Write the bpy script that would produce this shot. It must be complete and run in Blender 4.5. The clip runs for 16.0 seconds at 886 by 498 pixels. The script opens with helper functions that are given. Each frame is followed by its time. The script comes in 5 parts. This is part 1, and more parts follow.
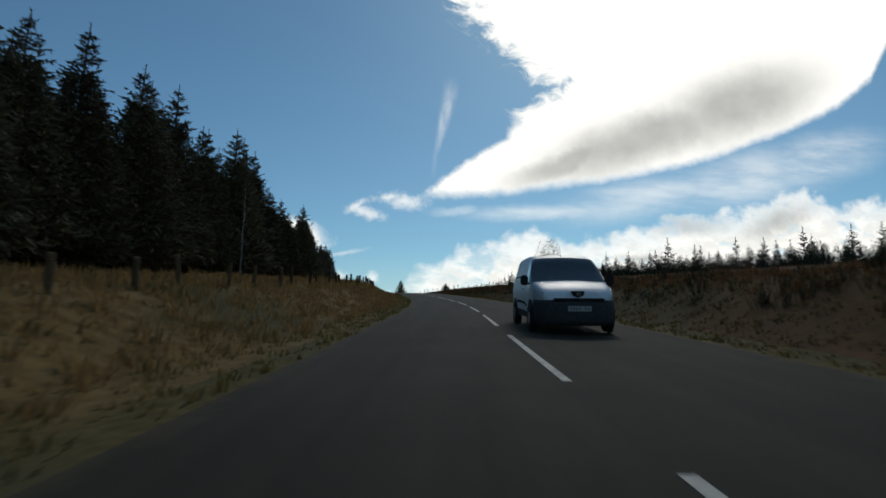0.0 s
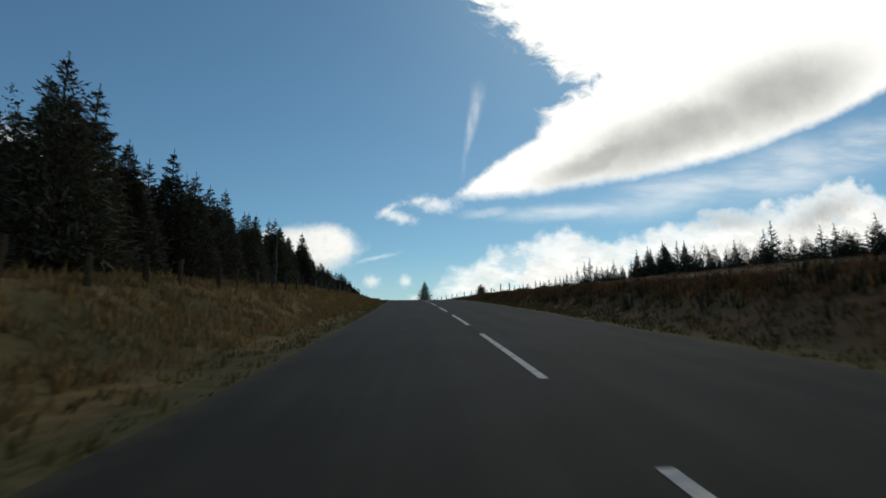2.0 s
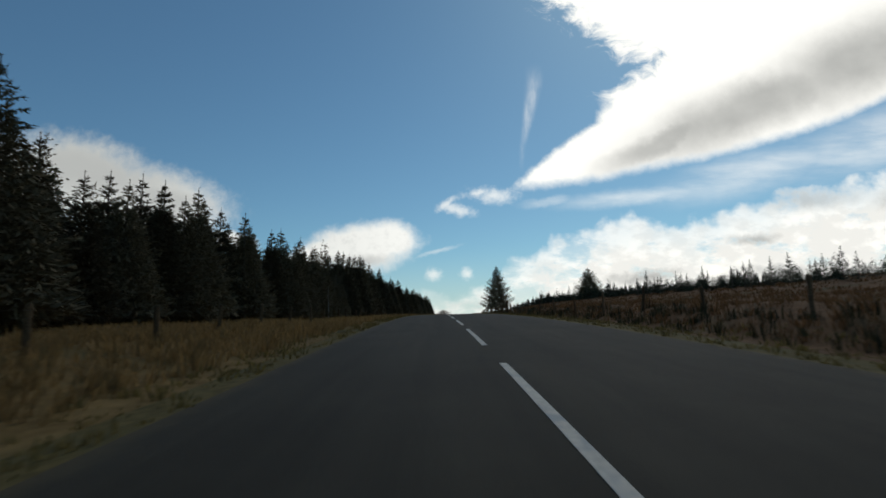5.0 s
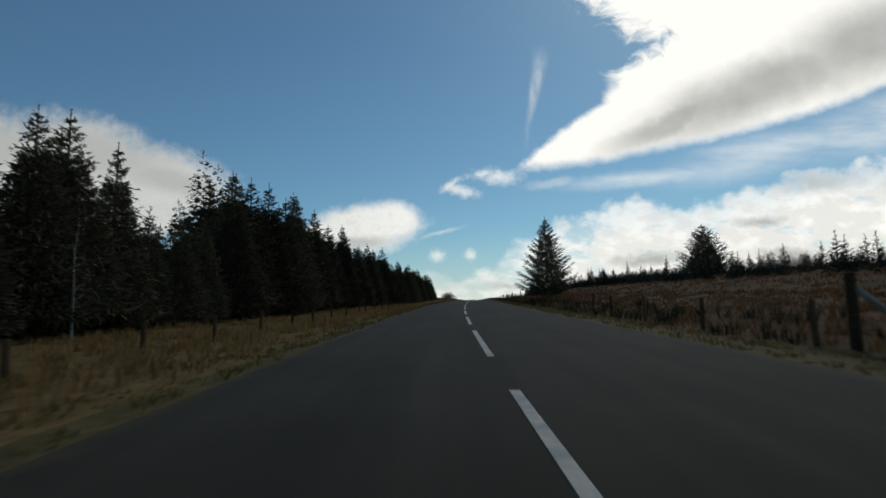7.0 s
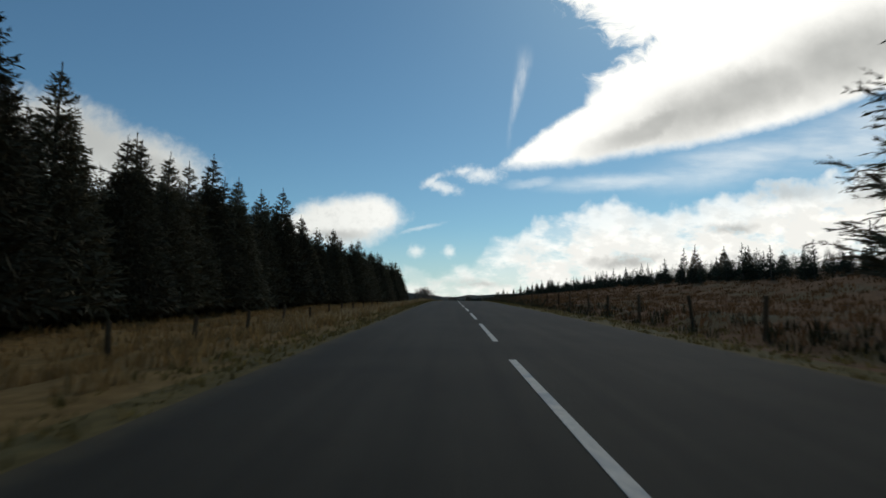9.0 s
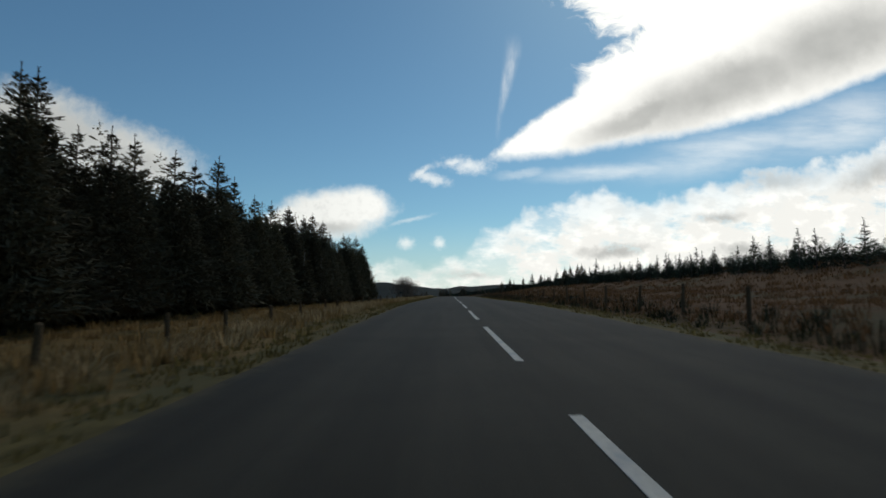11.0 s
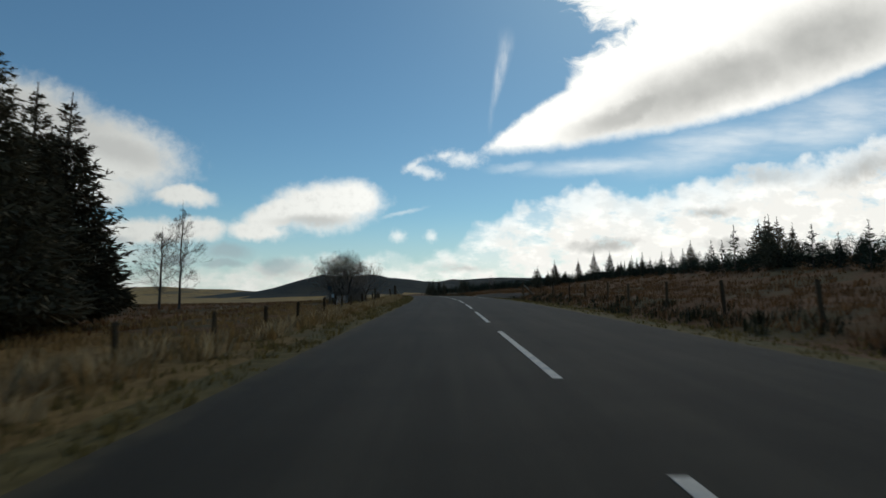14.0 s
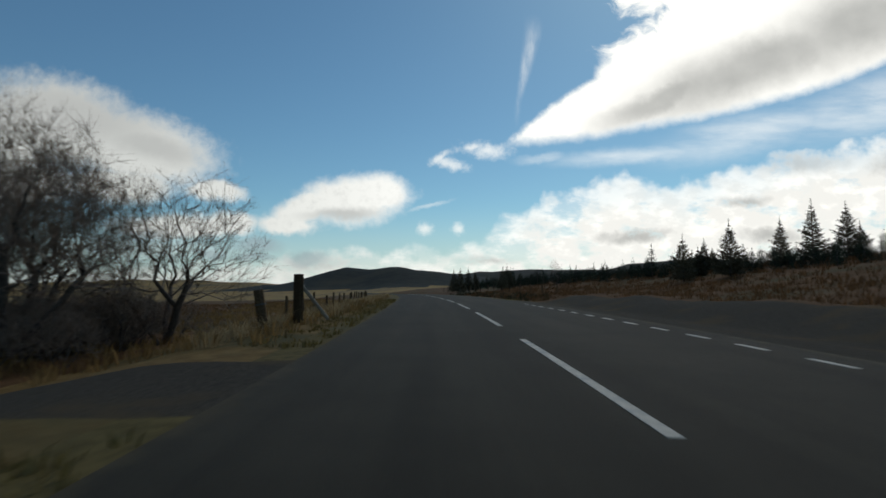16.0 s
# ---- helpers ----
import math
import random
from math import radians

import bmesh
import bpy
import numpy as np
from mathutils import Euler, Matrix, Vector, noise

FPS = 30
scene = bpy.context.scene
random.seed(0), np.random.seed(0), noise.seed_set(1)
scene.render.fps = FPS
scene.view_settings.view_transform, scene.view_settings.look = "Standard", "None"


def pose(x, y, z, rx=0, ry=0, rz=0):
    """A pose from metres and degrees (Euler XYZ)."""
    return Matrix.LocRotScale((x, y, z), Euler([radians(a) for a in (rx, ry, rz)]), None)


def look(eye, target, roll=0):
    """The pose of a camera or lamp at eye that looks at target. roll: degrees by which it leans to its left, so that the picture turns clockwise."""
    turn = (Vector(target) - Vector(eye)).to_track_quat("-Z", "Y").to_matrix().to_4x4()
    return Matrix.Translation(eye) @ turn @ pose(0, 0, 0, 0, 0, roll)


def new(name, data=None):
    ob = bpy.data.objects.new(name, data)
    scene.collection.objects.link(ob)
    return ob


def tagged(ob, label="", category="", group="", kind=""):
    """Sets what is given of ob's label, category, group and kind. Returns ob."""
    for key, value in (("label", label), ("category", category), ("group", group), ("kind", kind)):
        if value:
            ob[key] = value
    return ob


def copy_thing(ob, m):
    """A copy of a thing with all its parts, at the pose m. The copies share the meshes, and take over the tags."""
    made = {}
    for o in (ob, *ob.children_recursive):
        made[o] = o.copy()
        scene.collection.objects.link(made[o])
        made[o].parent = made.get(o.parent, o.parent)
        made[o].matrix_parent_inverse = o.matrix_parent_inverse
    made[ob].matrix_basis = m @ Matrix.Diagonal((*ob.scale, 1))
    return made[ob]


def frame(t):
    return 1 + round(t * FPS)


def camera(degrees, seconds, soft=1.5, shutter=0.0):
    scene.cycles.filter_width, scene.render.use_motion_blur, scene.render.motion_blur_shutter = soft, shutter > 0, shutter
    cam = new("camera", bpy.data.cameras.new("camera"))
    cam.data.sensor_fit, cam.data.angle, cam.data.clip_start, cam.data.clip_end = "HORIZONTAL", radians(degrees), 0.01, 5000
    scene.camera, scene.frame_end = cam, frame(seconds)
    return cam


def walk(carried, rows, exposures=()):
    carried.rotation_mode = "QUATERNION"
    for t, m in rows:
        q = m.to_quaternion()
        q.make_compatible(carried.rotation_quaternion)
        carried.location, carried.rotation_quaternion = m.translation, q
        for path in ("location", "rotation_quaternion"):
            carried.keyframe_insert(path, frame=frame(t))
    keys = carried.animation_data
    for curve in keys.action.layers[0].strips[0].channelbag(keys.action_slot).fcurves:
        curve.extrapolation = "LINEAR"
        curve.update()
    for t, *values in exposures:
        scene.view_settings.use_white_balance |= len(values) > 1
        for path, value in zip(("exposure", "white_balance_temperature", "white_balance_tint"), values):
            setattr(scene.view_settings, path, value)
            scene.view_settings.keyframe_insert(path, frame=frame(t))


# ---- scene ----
# ---- the road's line: heading and climb along it, in degrees, by metres driven ----
HEADING = [(-80, -6.5), (0, -6.77), (12, -7.39), (22, -6.73), (33, -4.11), (44, -1.27), (55, 0.01), (66, 0.65),
           (78, 1.46), (89, 1.57), (118, 4.54), (147, 4.72), (159, 4.36), (171, 3.46), (184, 2.63), (196, 1.89),
           (209, 1.73), (222, 0.75), (250, 1.35), (282, 0.45), (320, 0.05), (332, 0.03), (344, -0.04), (356, -0.35),
           (368, 0.79), (380, 3.24), (420, 6.86), (470, 11.0), (520, 14.0), (600, 15.0), (950, 15.0)]
CLIMB = [(-80, 4.0), (0, 4.8), (40, 5.14), (85, 5.14), (100, 4.45), (147, 2.36), (165, 1.9), (222, 1.72), (280, 1.36),
         (306, 0.44), (340, 0.8), (380, 0.42), (420, -0.41), (500, -0.9), (620, -0.5), (950, -0.0)]
STEP = 0.5
S = np.arange(-80.0, 950.0, STEP)


def smoothed(table, reach):
    v = np.interp(S, [a for a, _ in table], [b for _, b in table])
    k = np.hanning(int(reach / STEP) | 1)
    return np.convolve(np.pad(v, len(k) // 2, mode="edge"), k / k.sum(), "valid")


head, climb = np.radians(smoothed(HEADING, 24)), np.radians(smoothed(CLIMB, 30))
LINE = np.stack([np.cumsum(-np.sin(head) * np.cos(climb)), np.cumsum(np.cos(head) * np.cos(climb)), np.cumsum(np.sin(climb))], 1) * STEP
LINE -= LINE[int(80 / STEP)]


def line_at(s):
    return np.array([np.interp(s, S, LINE[:, i]) for i in range(3)])


def mid_x(y):
    return np.interp(y, LINE[:, 1], LINE[:, 0])


def mid_z(y):
    return np.interp(y, LINE[:, 1], LINE[:, 2])


def metre(s):
    """How far north (y) the road has come after s metres."""
    return float(np.interp(s, S, LINE[:, 1]))


# ---- camera ----
cam = camera(79.0, 16.0, soft=1.6, shutter=0.12)
EYE = 1.0
# seconds, metres driven, metres left of the centre line, yaw to the left, pitch, roll
DRIVE = [
    (0, -0.6, 1.30, -6.22, 9.16, 0.42), (0.5, 10.7, 1.49, -6.43, 9.30, 0.14), (1, 22.0, 1.69, -6.21, 9.26, -0.23),
    (1.5, 33.2, 1.57, -4.85, 9.32, -0.85), (2, 44.4, 1.30, -2.79, 9.43, -0.60), (2.5, 55.4, 1.01, -0.72, 9.58, -1.48),
    (3, 66.4, 0.94, 0.55, 9.49, -1.51), (3.5, 77.5, 0.98, 1.45, 9.73, -1.27), (4, 88.6, 1.07, 2.34, 9.59, -1.53),
    (4.8, 106.9, 0.94, 3.50, 8.93, -1.51), (5.7, 127.8, 0.75, 4.40, 7.95, -1.50), (6.5, 146.7, 0.69, 4.64, 7.19, -1.52),
    (7, 158.9, 0.69, 4.20, 6.72, -1.16), (7.5, 171.5, 0.70, 3.49, 6.59, -1.20), (8, 184.3, 0.75, 3.15, 6.27, -0.80),
    (8.5, 197.5, 0.93, 2.52, 6.45, 0.20), (9, 210.4, 0.95, 1.94, 6.29, 0.49), (9.5, 223.4, 1.07, 1.26, 6.16, 0.65),
    (10.3, 242.8, 1.00, 1.00, 5.80, -0.00), (11.2, 264.0, 1.05, 0.85, 5.30, -0.20), (12, 283.0, 1.05, 0.72, 5.00, -0.30),
    (12.5, 295.0, 1.00, 0.64, 4.66, -0.08), (13, 307.5, 1.14, 0.44, 4.47, 0.44), (13.5, 320.1, 1.16, 0.21, 4.33, 0.07),
    (14, 332.6, 1.24, -0.00, 4.67, -0.00), (14.5, 344.6, 1.15, 0.35, 4.56, -0.38), (15, 356.4, 1.56, 0.79, 4.41, -0.40),
    (15.5, 368.3, 1.51, 1.66, 4.34, -0.33), (16, 380.0, 1.51, 2.90, 3.87, -0.15),
]


def seat(s, left, yaw, pitch, roll):
    x, y, z = line_at(s)
    a = float(np.interp(s, S, head))
    return pose(x - left * math.cos(a), y - left * math.sin(a), z + EYE, 90 + pitch, 0, yaw) @ pose(0, 0, 0, 0, 0, roll)


walk(cam, [(t, seat(*row)) for t, *row in DRIVE], [(0.0, 0.0), (4.2, 0.0), (6.3, -0.14), (8.4, -0.14), (9.2, 0.0), (16.0, 0.0)])

# ---- world, sun ----
SUN_RIGHT, SUN_UP = 22.0, 40.0          # degrees right of north (the way ahead), degrees up


class Nodes:
    """Shorthand for building a node tree."""

    def __init__(self, tree):
        self.tree = tree
        tree.nodes.clear()

    def add(self, kind):
        return self.tree.nodes.new(kind)

    def link(self, a, b):
        self.tree.links.new(a, b)

    def put(self, value, socket):
        if isinstance(value, bpy.types.NodeSocket):
            self.link(value, socket)
        else:
            socket.default_value = value

    def math(self, op, a, b=0.0, c=0.0, clamp=False):
        n = self.tree.nodes.new("ShaderNodeMath")
        n.operation, n.use_clamp = op, clamp
        for i, v in enumerate((a, b, c)):
            self.put(v, n.inputs[i])
        return n.outputs[0]

    def vec(self, op, a, b=(0, 0, 0)):
        n = self.tree.nodes.new("ShaderNodeVectorMath")
        n.operation = op
        self.put(a, n.inputs[0])
        self.put(b, n.inputs[1])
        return n.outputs["Value"] if op in ("LENGTH", "DOT_PRODUCT") else n.outputs["Vector"]

    def scaled(self, a, k):
        n = self.tree.nodes.new("ShaderNodeVectorMath")
        n.operation = "SCALE"
        self.put(a, n.inputs[0])
        self.put(k, n.inputs["Scale"])
        return n.outputs["Vector"]

    def noise(self, vector, scale, detail=3.0, rough=0.5, colour=False):
        n = self.tree.nodes.new("ShaderNodeTexNoise")
        self.put(vector, n.inputs["Vector"])
        n.inputs["Scale"].default_value, n.inputs["Detail"].default_value = scale, detail
        n.inputs["Roughness"].default_value = rough
        return n.outputs["Color" if colour else "Fac"]

    def mix(self, f, a, b, how="MIX"):
        n = self.tree.nodes.new("ShaderNodeMix")
        n.data_type, n.blend_type = "RGBA", how
        self.put(f, n.inputs["Factor"])
        for v, i in ((a, 6), (b, 7)):
            if isinstance(v, tuple) and len(v) == 3:
                v = (*v, 1.0)
            self.put(v, n.inputs[i])
        return n.outputs[2]

    def step(self, v, lo, hi, a=0.0, b=1.0):
        n = self.tree.nodes.new("ShaderNodeMapRange")
        n.interpolation_type = "SMOOTHSTEP"
        for i, x in enumerate((v, lo, hi, a, b)):
            self.put(x, n.inputs[i])
        return n.outputs[0]


# clouds as seen along the road, by tangents of the angle: u to the right, v up.
# outlines run as (u, v) or (v, u); puffs are centre, half width and height, tilt in degrees
BIG_BASE = [(0.03, 0.285), (0.075, 0.266), (0.19, 0.268), (0.30, 0.287), (0.46, 0.312), (0.62, 0.350), (0.80, 0.415), (0.92, 0.470), (0.965, 0.494), (1.055, 0.565), (1.106, 0.65), (1.2, 0.85)]
BIG_SIDE = [(0.24, 0.03), (0.27, 0.075), (0.33, 0.150), (0.39, 0.232), (0.425, 0.247), (0.445, 0.252), (0.465, 0.285), (0.50, 0.303), (0.525, 0.300), (0.545, 0.245),
            (0.60, 0.178), (0.64, 0.135), (0.68, 0.085), (0.80, 0.0), (1.2, -0.2)]
BANK_TOP = [(-0.70, 0.035), (-0.40, 0.050), (-0.25, 0.066), (-0.05, 0.068), (0.02, 0.085), (0.06, 0.122), (0.11, 0.150), (0.17, 0.170), (0.235, 0.190), (0.285, 0.206),
            (0.31, 0.204), (0.345, 0.180), (0.39, 0.188), (0.465, 0.210), (0.50, 0.218), (0.56, 0.238), (0.66, 0.250), (0.72, 0.255), (0.76, 0.275), (0.80, 0.295), (0.86, 0.310), (0.91, 0.288), (0.95, 0.272), (1.0, 0.290), (1.3, 0.30)]
GREY_PART = [(0.53, 0.405, 0.30, 0.066, 20), (0.74, 0.49, 0.25, 0.090, 22), (0.36, 0.345, 0.16, 0.035, 22)]
BANK_GREY = [(0.600, 0.228, 0.095, 0.024, 0), (0.50, 0.152, 0.05, 0.012, 4), (0.30, 0.090, 0.08, 0.012, 3), (0.55, 0.088, 0.07, 0.016, 0), (0.80, 0.235, 0.09, 0.030, 20),
             (-0.28, 0.042, 0.09, 0.016, 0), (0.02, 0.048, 0.08, 0.010, 0)]
LEFT_CLOUD = [
    (-0.225, 0.160, 0.112, 0.050, 4), (-0.175, 0.172, 0.062, 0.044, 0), (-0.315, 0.145, 0.075, 0.030, 16), (-0.35, 0.118, 0.062, 0.019, -6), (-0.66, 0.270, 0.19, 0.080, -12),
    (-0.80, 0.320, 0.20, 0.095, -18), (-0.98, 0.290, 0.20, 0.14, -10), (-0.49, 0.182, 0.064, 0.022, -8),
    (-0.68, 0.195, 0.13, 0.038, 0), (-0.90, 0.20, 0.17, 0.045, 0), (-0.56, 0.115, 0.14, 0.026, 0), (-0.46, 0.120, 0.062, 0.024, 0),
]
LEFT_GREY = [(-0.80, 0.345, 0.26, 0.065, -14), (-1.0, 0.36, 0.2, 0.08, 0), (-0.62, 0.275, 0.13, 0.035, -14), (-0.24, 0.132, 0.09, 0.016, 0)]
DARK_BITS = [(-0.49, 0.063, 0.036, 0.013, -8), (-0.40, 0.078, 0.055, 0.024, 0), (-0.41, 0.052, 0.055, 0.011, 0), (-0.31, 0.056, 0.055, 0.018, 0), (-0.62, 0.10, 0.05, 0.012, 0)]
PUFFS = [(0.032, 0.253, 0.046, 0.014, -6), (0.006, 0.259, 0.022, 0.009, 0), (-0.036, 0.228, 0.034, 0.011, -14), (-0.056, 0.240, 0.022, 0.008, 30),
         (-0.085, 0.106, 0.014, 0.014, 0), (-0.023, 0.106, 0.012, 0.011, 0)]
VEILS = [(0.13, 0.236, 0.07, 0.014, 4), (0.30, 0.240, 0.20, 0.024, 4), (0.52, 0.280, 0.26, 0.060, 12), (0.74, 0.325, 0.26, 0.085, 16), (0.90, 0.37, 0.24, 0.08, 18),
         (-0.075, 0.149, 0.062, 0.0055, 15), (-0.62, 0.075, 0.30, 0.03, 0)]


def sky_of_the_day(strength):
    world = bpy.data.worlds.new("spring_sky")
    world.use_nodes = True
    k = Nodes(world.node_tree)
    out, back = k.add("ShaderNodeOutputWorld"), k.add("ShaderNodeBackground")
    k.link(back.outputs[0], out.inputs[0])
    sky = k.add("ShaderNodeTexSky")
    sky.sky_type, sky.sun_disc = "NISHITA", False
    sky.sun_elevation, sky.sun_rotation = radians(SUN_UP), radians(SUN_RIGHT)
    sky.altitude, sky.air_density, sky.dust_density, sky.ozone_density = 350, 1.0, 0.35, 1.6
    way = k.add("ShaderNodeTexCoord").outputs["Generated"]
    split = k.add("ShaderNodeSeparateXYZ")
    k.link(way, split.inputs[0])
    x, y, z = split.outputs
    ahead = k.math("MAXIMUM", y, 0.05)
    u, v = k.math("DIVIDE", x, ahead), k.math("DIVIDE", z, ahead)

    def plane(a, b):
        n = k.add("ShaderNodeCombineXYZ")
        k.put(a, n.inputs[0])
        k.put(b, n.inputs[1])
        return n.outputs[0]

    def outline(at, points):
        """A line through points, read at a place along it."""
        total = points[0][1]
        for (a0, b0), (a1, b1) in zip(points[:-1], points[1:]):
            n = k.add("ShaderNodeMapRange")
            for i, value in enumerate((at, a0, a1, 0.0, b1 - b0)):
                k.put(value, n.inputs[i])
            total = k.math("ADD", total, n.outputs[0])
        return total

    def union(shapes, at):
        total = -9.0
        for cx, cy, rx, ry, tilt in shapes:
            m = k.add("ShaderNodeMapping")
            m.vector_type = "TEXTURE"
            k.link(at, m.inputs["Vector"])
            m.inputs["Location"].default_value = (cx, cy, 0)
            m.inputs["Rotation"].default_value = (0, 0, radians(tilt))
            m.inputs["Scale"].default_value = (rx, ry, 1)
            d = k.math("SUBTRACT", 1.0, k.vec("LENGTH", m.outputs[0]))
            total = d if isinstance(total, float) else k.math("MAXIMUM", total, d)
        return total

    def swing(value, size):
        return k.math("MULTIPLY", k.math("SUBTRACT", value, 0.5), size)

    def turned(degrees, along, across):
        m = k.add("ShaderNodeMapping")
        k.link(p, m.inputs["Vector"])
        m.inputs["Rotation"].default_value = (0, 0, radians(degrees))
        m.inputs["Scale"].default_value = (along, across, 1)
        return m.outputs[0]

    p = plane(u, v)
    # billows of two sizes push the outlines about
    n1 = k.vec("SUBTRACT", k.noise(p, 9.0, 2.0, 0.5, True), (0.5, 0.5, 0.5))
    n2 = k.vec("SUBTRACT", k.noise(p, 34.0, 5.0, 0.6, True), (0.5, 0.5, 0.5))
    q = k.vec("MULTIPLY", k.vec("ADD", p, k.vec("ADD", k.scaled(n1, 0.03), k.scaled(n2, 0.022))), (1, 1, 0))
    calm = k.vec("ADD", p, k.vec("MULTIPLY", k.scaled(n2, 0.016), (1, 1, 0)))
    fine, broad = k.noise(p, 48.0, 6.0, 0.62), k.noise(p, 14.0, 5.0, 0.55)
    # the great cloud: a smooth base, a side torn into streaks higher up
    torn = k.step(v, 0.36, 0.56)
    streaks = k.noise(k.vec("ADD", turned(38.0, 11.0, 26.0), k.scaled(n1, 3.0)), 1.0, 7.0, 0.66)
    base = k.math("ADD", k.math("SUBTRACT", v, outline(u, BIG_BASE)), k.math("ADD", swing(fine, 0.014), swing(broad, 0.016)))
    side = k.math("ADD", k.math("MULTIPLY", k.math("SUBTRACT", u, outline(v, BIG_SIDE)), 0.75),
                  k.math("ADD", k.math("MULTIPLY", swing(streaks, 0.26), torn), k.math("ADD", swing(fine, 0.018), swing(broad, 0.030))))
    big = k.math("MULTIPLY", k.math("MULTIPLY", k.step(base, -0.010, 0.018), k.step(v, 1.05, 0.80)), k.step(side, -0.010, k.math("ADD", 0.012, k.math("MULTIPLY", torn, 0.055))))
    # the bank of heaped clouds low ahead
    heap = k.math("ADD", swing(k.noise(p, 24.0, 3.0, 0.45), 0.070), swing(k.noise(p, 70.0, 3.0, 0.5), 0.016))
    depth = k.math("ADD", k.math("SUBTRACT", outline(u, BANK_TOP), v), heap)
    thin = k.step(u, 0.05, 0.32, 0.40, 0.0)
    solid = k.math("ADD", k.step(depth, -0.008, 0.020, 0.0, 0.70), k.step(depth, 0.005, 0.085, 0.0, 0.30))
    bank = k.math("MULTIPLY", solid, k.step(k.math("SUBTRACT", k.noise(k.vec("MULTIPLY", p, (1.0, 1.9, 1.0)), 13.0, 5.0, 0.6), k.math("MULTIPLY", thin, 0.35)), 0.26, 0.46, 0.35, 1.0))
    left = k.step(k.math("ADD", union(LEFT_CLOUD, q), swing(fine, 0.45)), -0.20, 0.46)
    puffs = k.math("MULTIPLY", k.step(k.math("ADD", union(PUFFS, calm), swing(fine, 2.2)), -0.5, 1.15), 0.66)
    veils = k.math("MULTIPLY", k.step(union(VEILS, calm), 0.0, 0.9), k.step(k.noise(turned(-14.0, 5.0, 22.0), 1.0, 6.0, 0.6), 0.3, 0.72, 0.12, 0.50))
    # an upright wisp, ragged and thin at its foot
    climb_up = k.step(v, 0.30, 0.50)
    middle = k.math("ADD", k.math("ADD", 0.089, k.math("MULTIPLY", climb_up, 0.033)), swing(broad, 0.010))
    slim = k.math("SUBTRACT", 1.0, k.math("DIVIDE", k.math("ABSOLUTE", k.math("SUBTRACT", u, middle)), k.math("ADD", 0.007, k.math("MULTIPLY", climb_up, 0.014))))
    trail = k.math("MULTIPLY", k.step(slim, 0.0, 1.0), k.math("MULTIPLY", k.step(v, 0.28, 0.44), k.step(v, 0.52, 0.44)))
    trail = k.math("MULTIPLY", trail, k.step(k.noise(turned(-12.0, 60.0, 14.0), 1.0, 4.0, 0.6), 0.25, 0.75, 0.08, 0.46))
    mask = k.math("MAXIMUM", k.math("MAXIMUM", big, bank), k.math("MAXIMUM", k.math("MULTIPLY", left, 0.95), k.math("MAXIMUM", puffs, k.math("MAXIMUM", veils, trail))))
    bits = k.math("MULTIPLY", k.step(union(DARK_BITS, q), -0.1, 0.7), 0.55)
    mask = k.math("MULTIPLY", mask, k.step(y, 0.1, 0.3))
    # the sky behind and beside goes on with broken clouds of the same kind
    high = k.math("MAXIMUM", z, 0.06)
    rest = k.step(k.noise(plane(k.math("DIVIDE", x, high), k.math("DIVIDE", y, high)), 0.55, 6.0, 0.55), 0.60, 0.74)
    rest = k.math("MULTIPLY", rest, k.step(y, 0.28, 0.05))
    mask = k.math("MAXIMUM", mask, rest)
    grey = k.math("MULTIPLY", k.step(union(GREY_PART, q), -0.25, 0.80), k.step(broad, 0.1, 0.9, 0.80, 1.0))
    relief = k.step(k.math("ADD", k.noise(k.vec("MULTIPLY", p, (1.0, 1.7, 1.0)), 20.0, 5.0, 0.6), k.math("MULTIPLY", depth, -1.2)), 0.34, 0.56, 0.30, 0.0)
    low = k.math("MULTIPLY", bank, k.math("MAXIMUM", k.math("MULTIPLY", k.step(k.math("ADD", union(BANK_GREY, q), swing(fine, 0.9)), -0.7, 1.0), 0.90), relief))
    dull = k.math("MULTIPLY", left, k.math("MAXIMUM", k.math("MULTIPLY", k.step(union(LEFT_GREY, q), -0.3, 0.8), 0.75), k.step(fine, 0.45, 0.75, 0.0, 0.30)))
    shade = k.math("MAXIMUM", k.math("MULTIPLY", grey, big), k.math("MAXIMUM", low, dull))
    lit = k.mix(k.step(x, -0.7, 0.10), (0.62, 0.635, 0.60), (1.12, 1.11, 1.05))
    cloud = k.mix(shade, lit, (0.46, 0.465, 0.445))
    clear = k.vec("MULTIPLY", sky.outputs[0], (0.76 * strength, 1.10 * strength, 1.14 * strength))
    blue = k.mix(k.step(z, -0.02, 0.16, 0.60, 0.0), clear, (0.52, 0.60, 0.64))      # haze low over the moor
    k.link(k.mix(k.math("MULTIPLY", bits, k.step(y, 0.1, 0.3)), k.mix(mask, blue, cloud), (0.30, 0.36, 0.39)), back.inputs["Color"])
    back.inputs["Strength"].default_value = 1.0
    scene.world = world


sky_of_the_day(0.062)
sun = new("sun", bpy.data.lights.new("sun", "SUN"))
sun.data.energy, sun.data.angle, sun.data.color = 0.55, radians(10), (1.0, 0.93, 0.82)
sun.matrix_world = look((0, 0, 60), (-math.sin(radians(SUN_RIGHT)), -math.cos(radians(SUN_RIGHT)), 60 - math.tan(radians(SUN_UP))))
scene.view_settings.exposure = 0.0

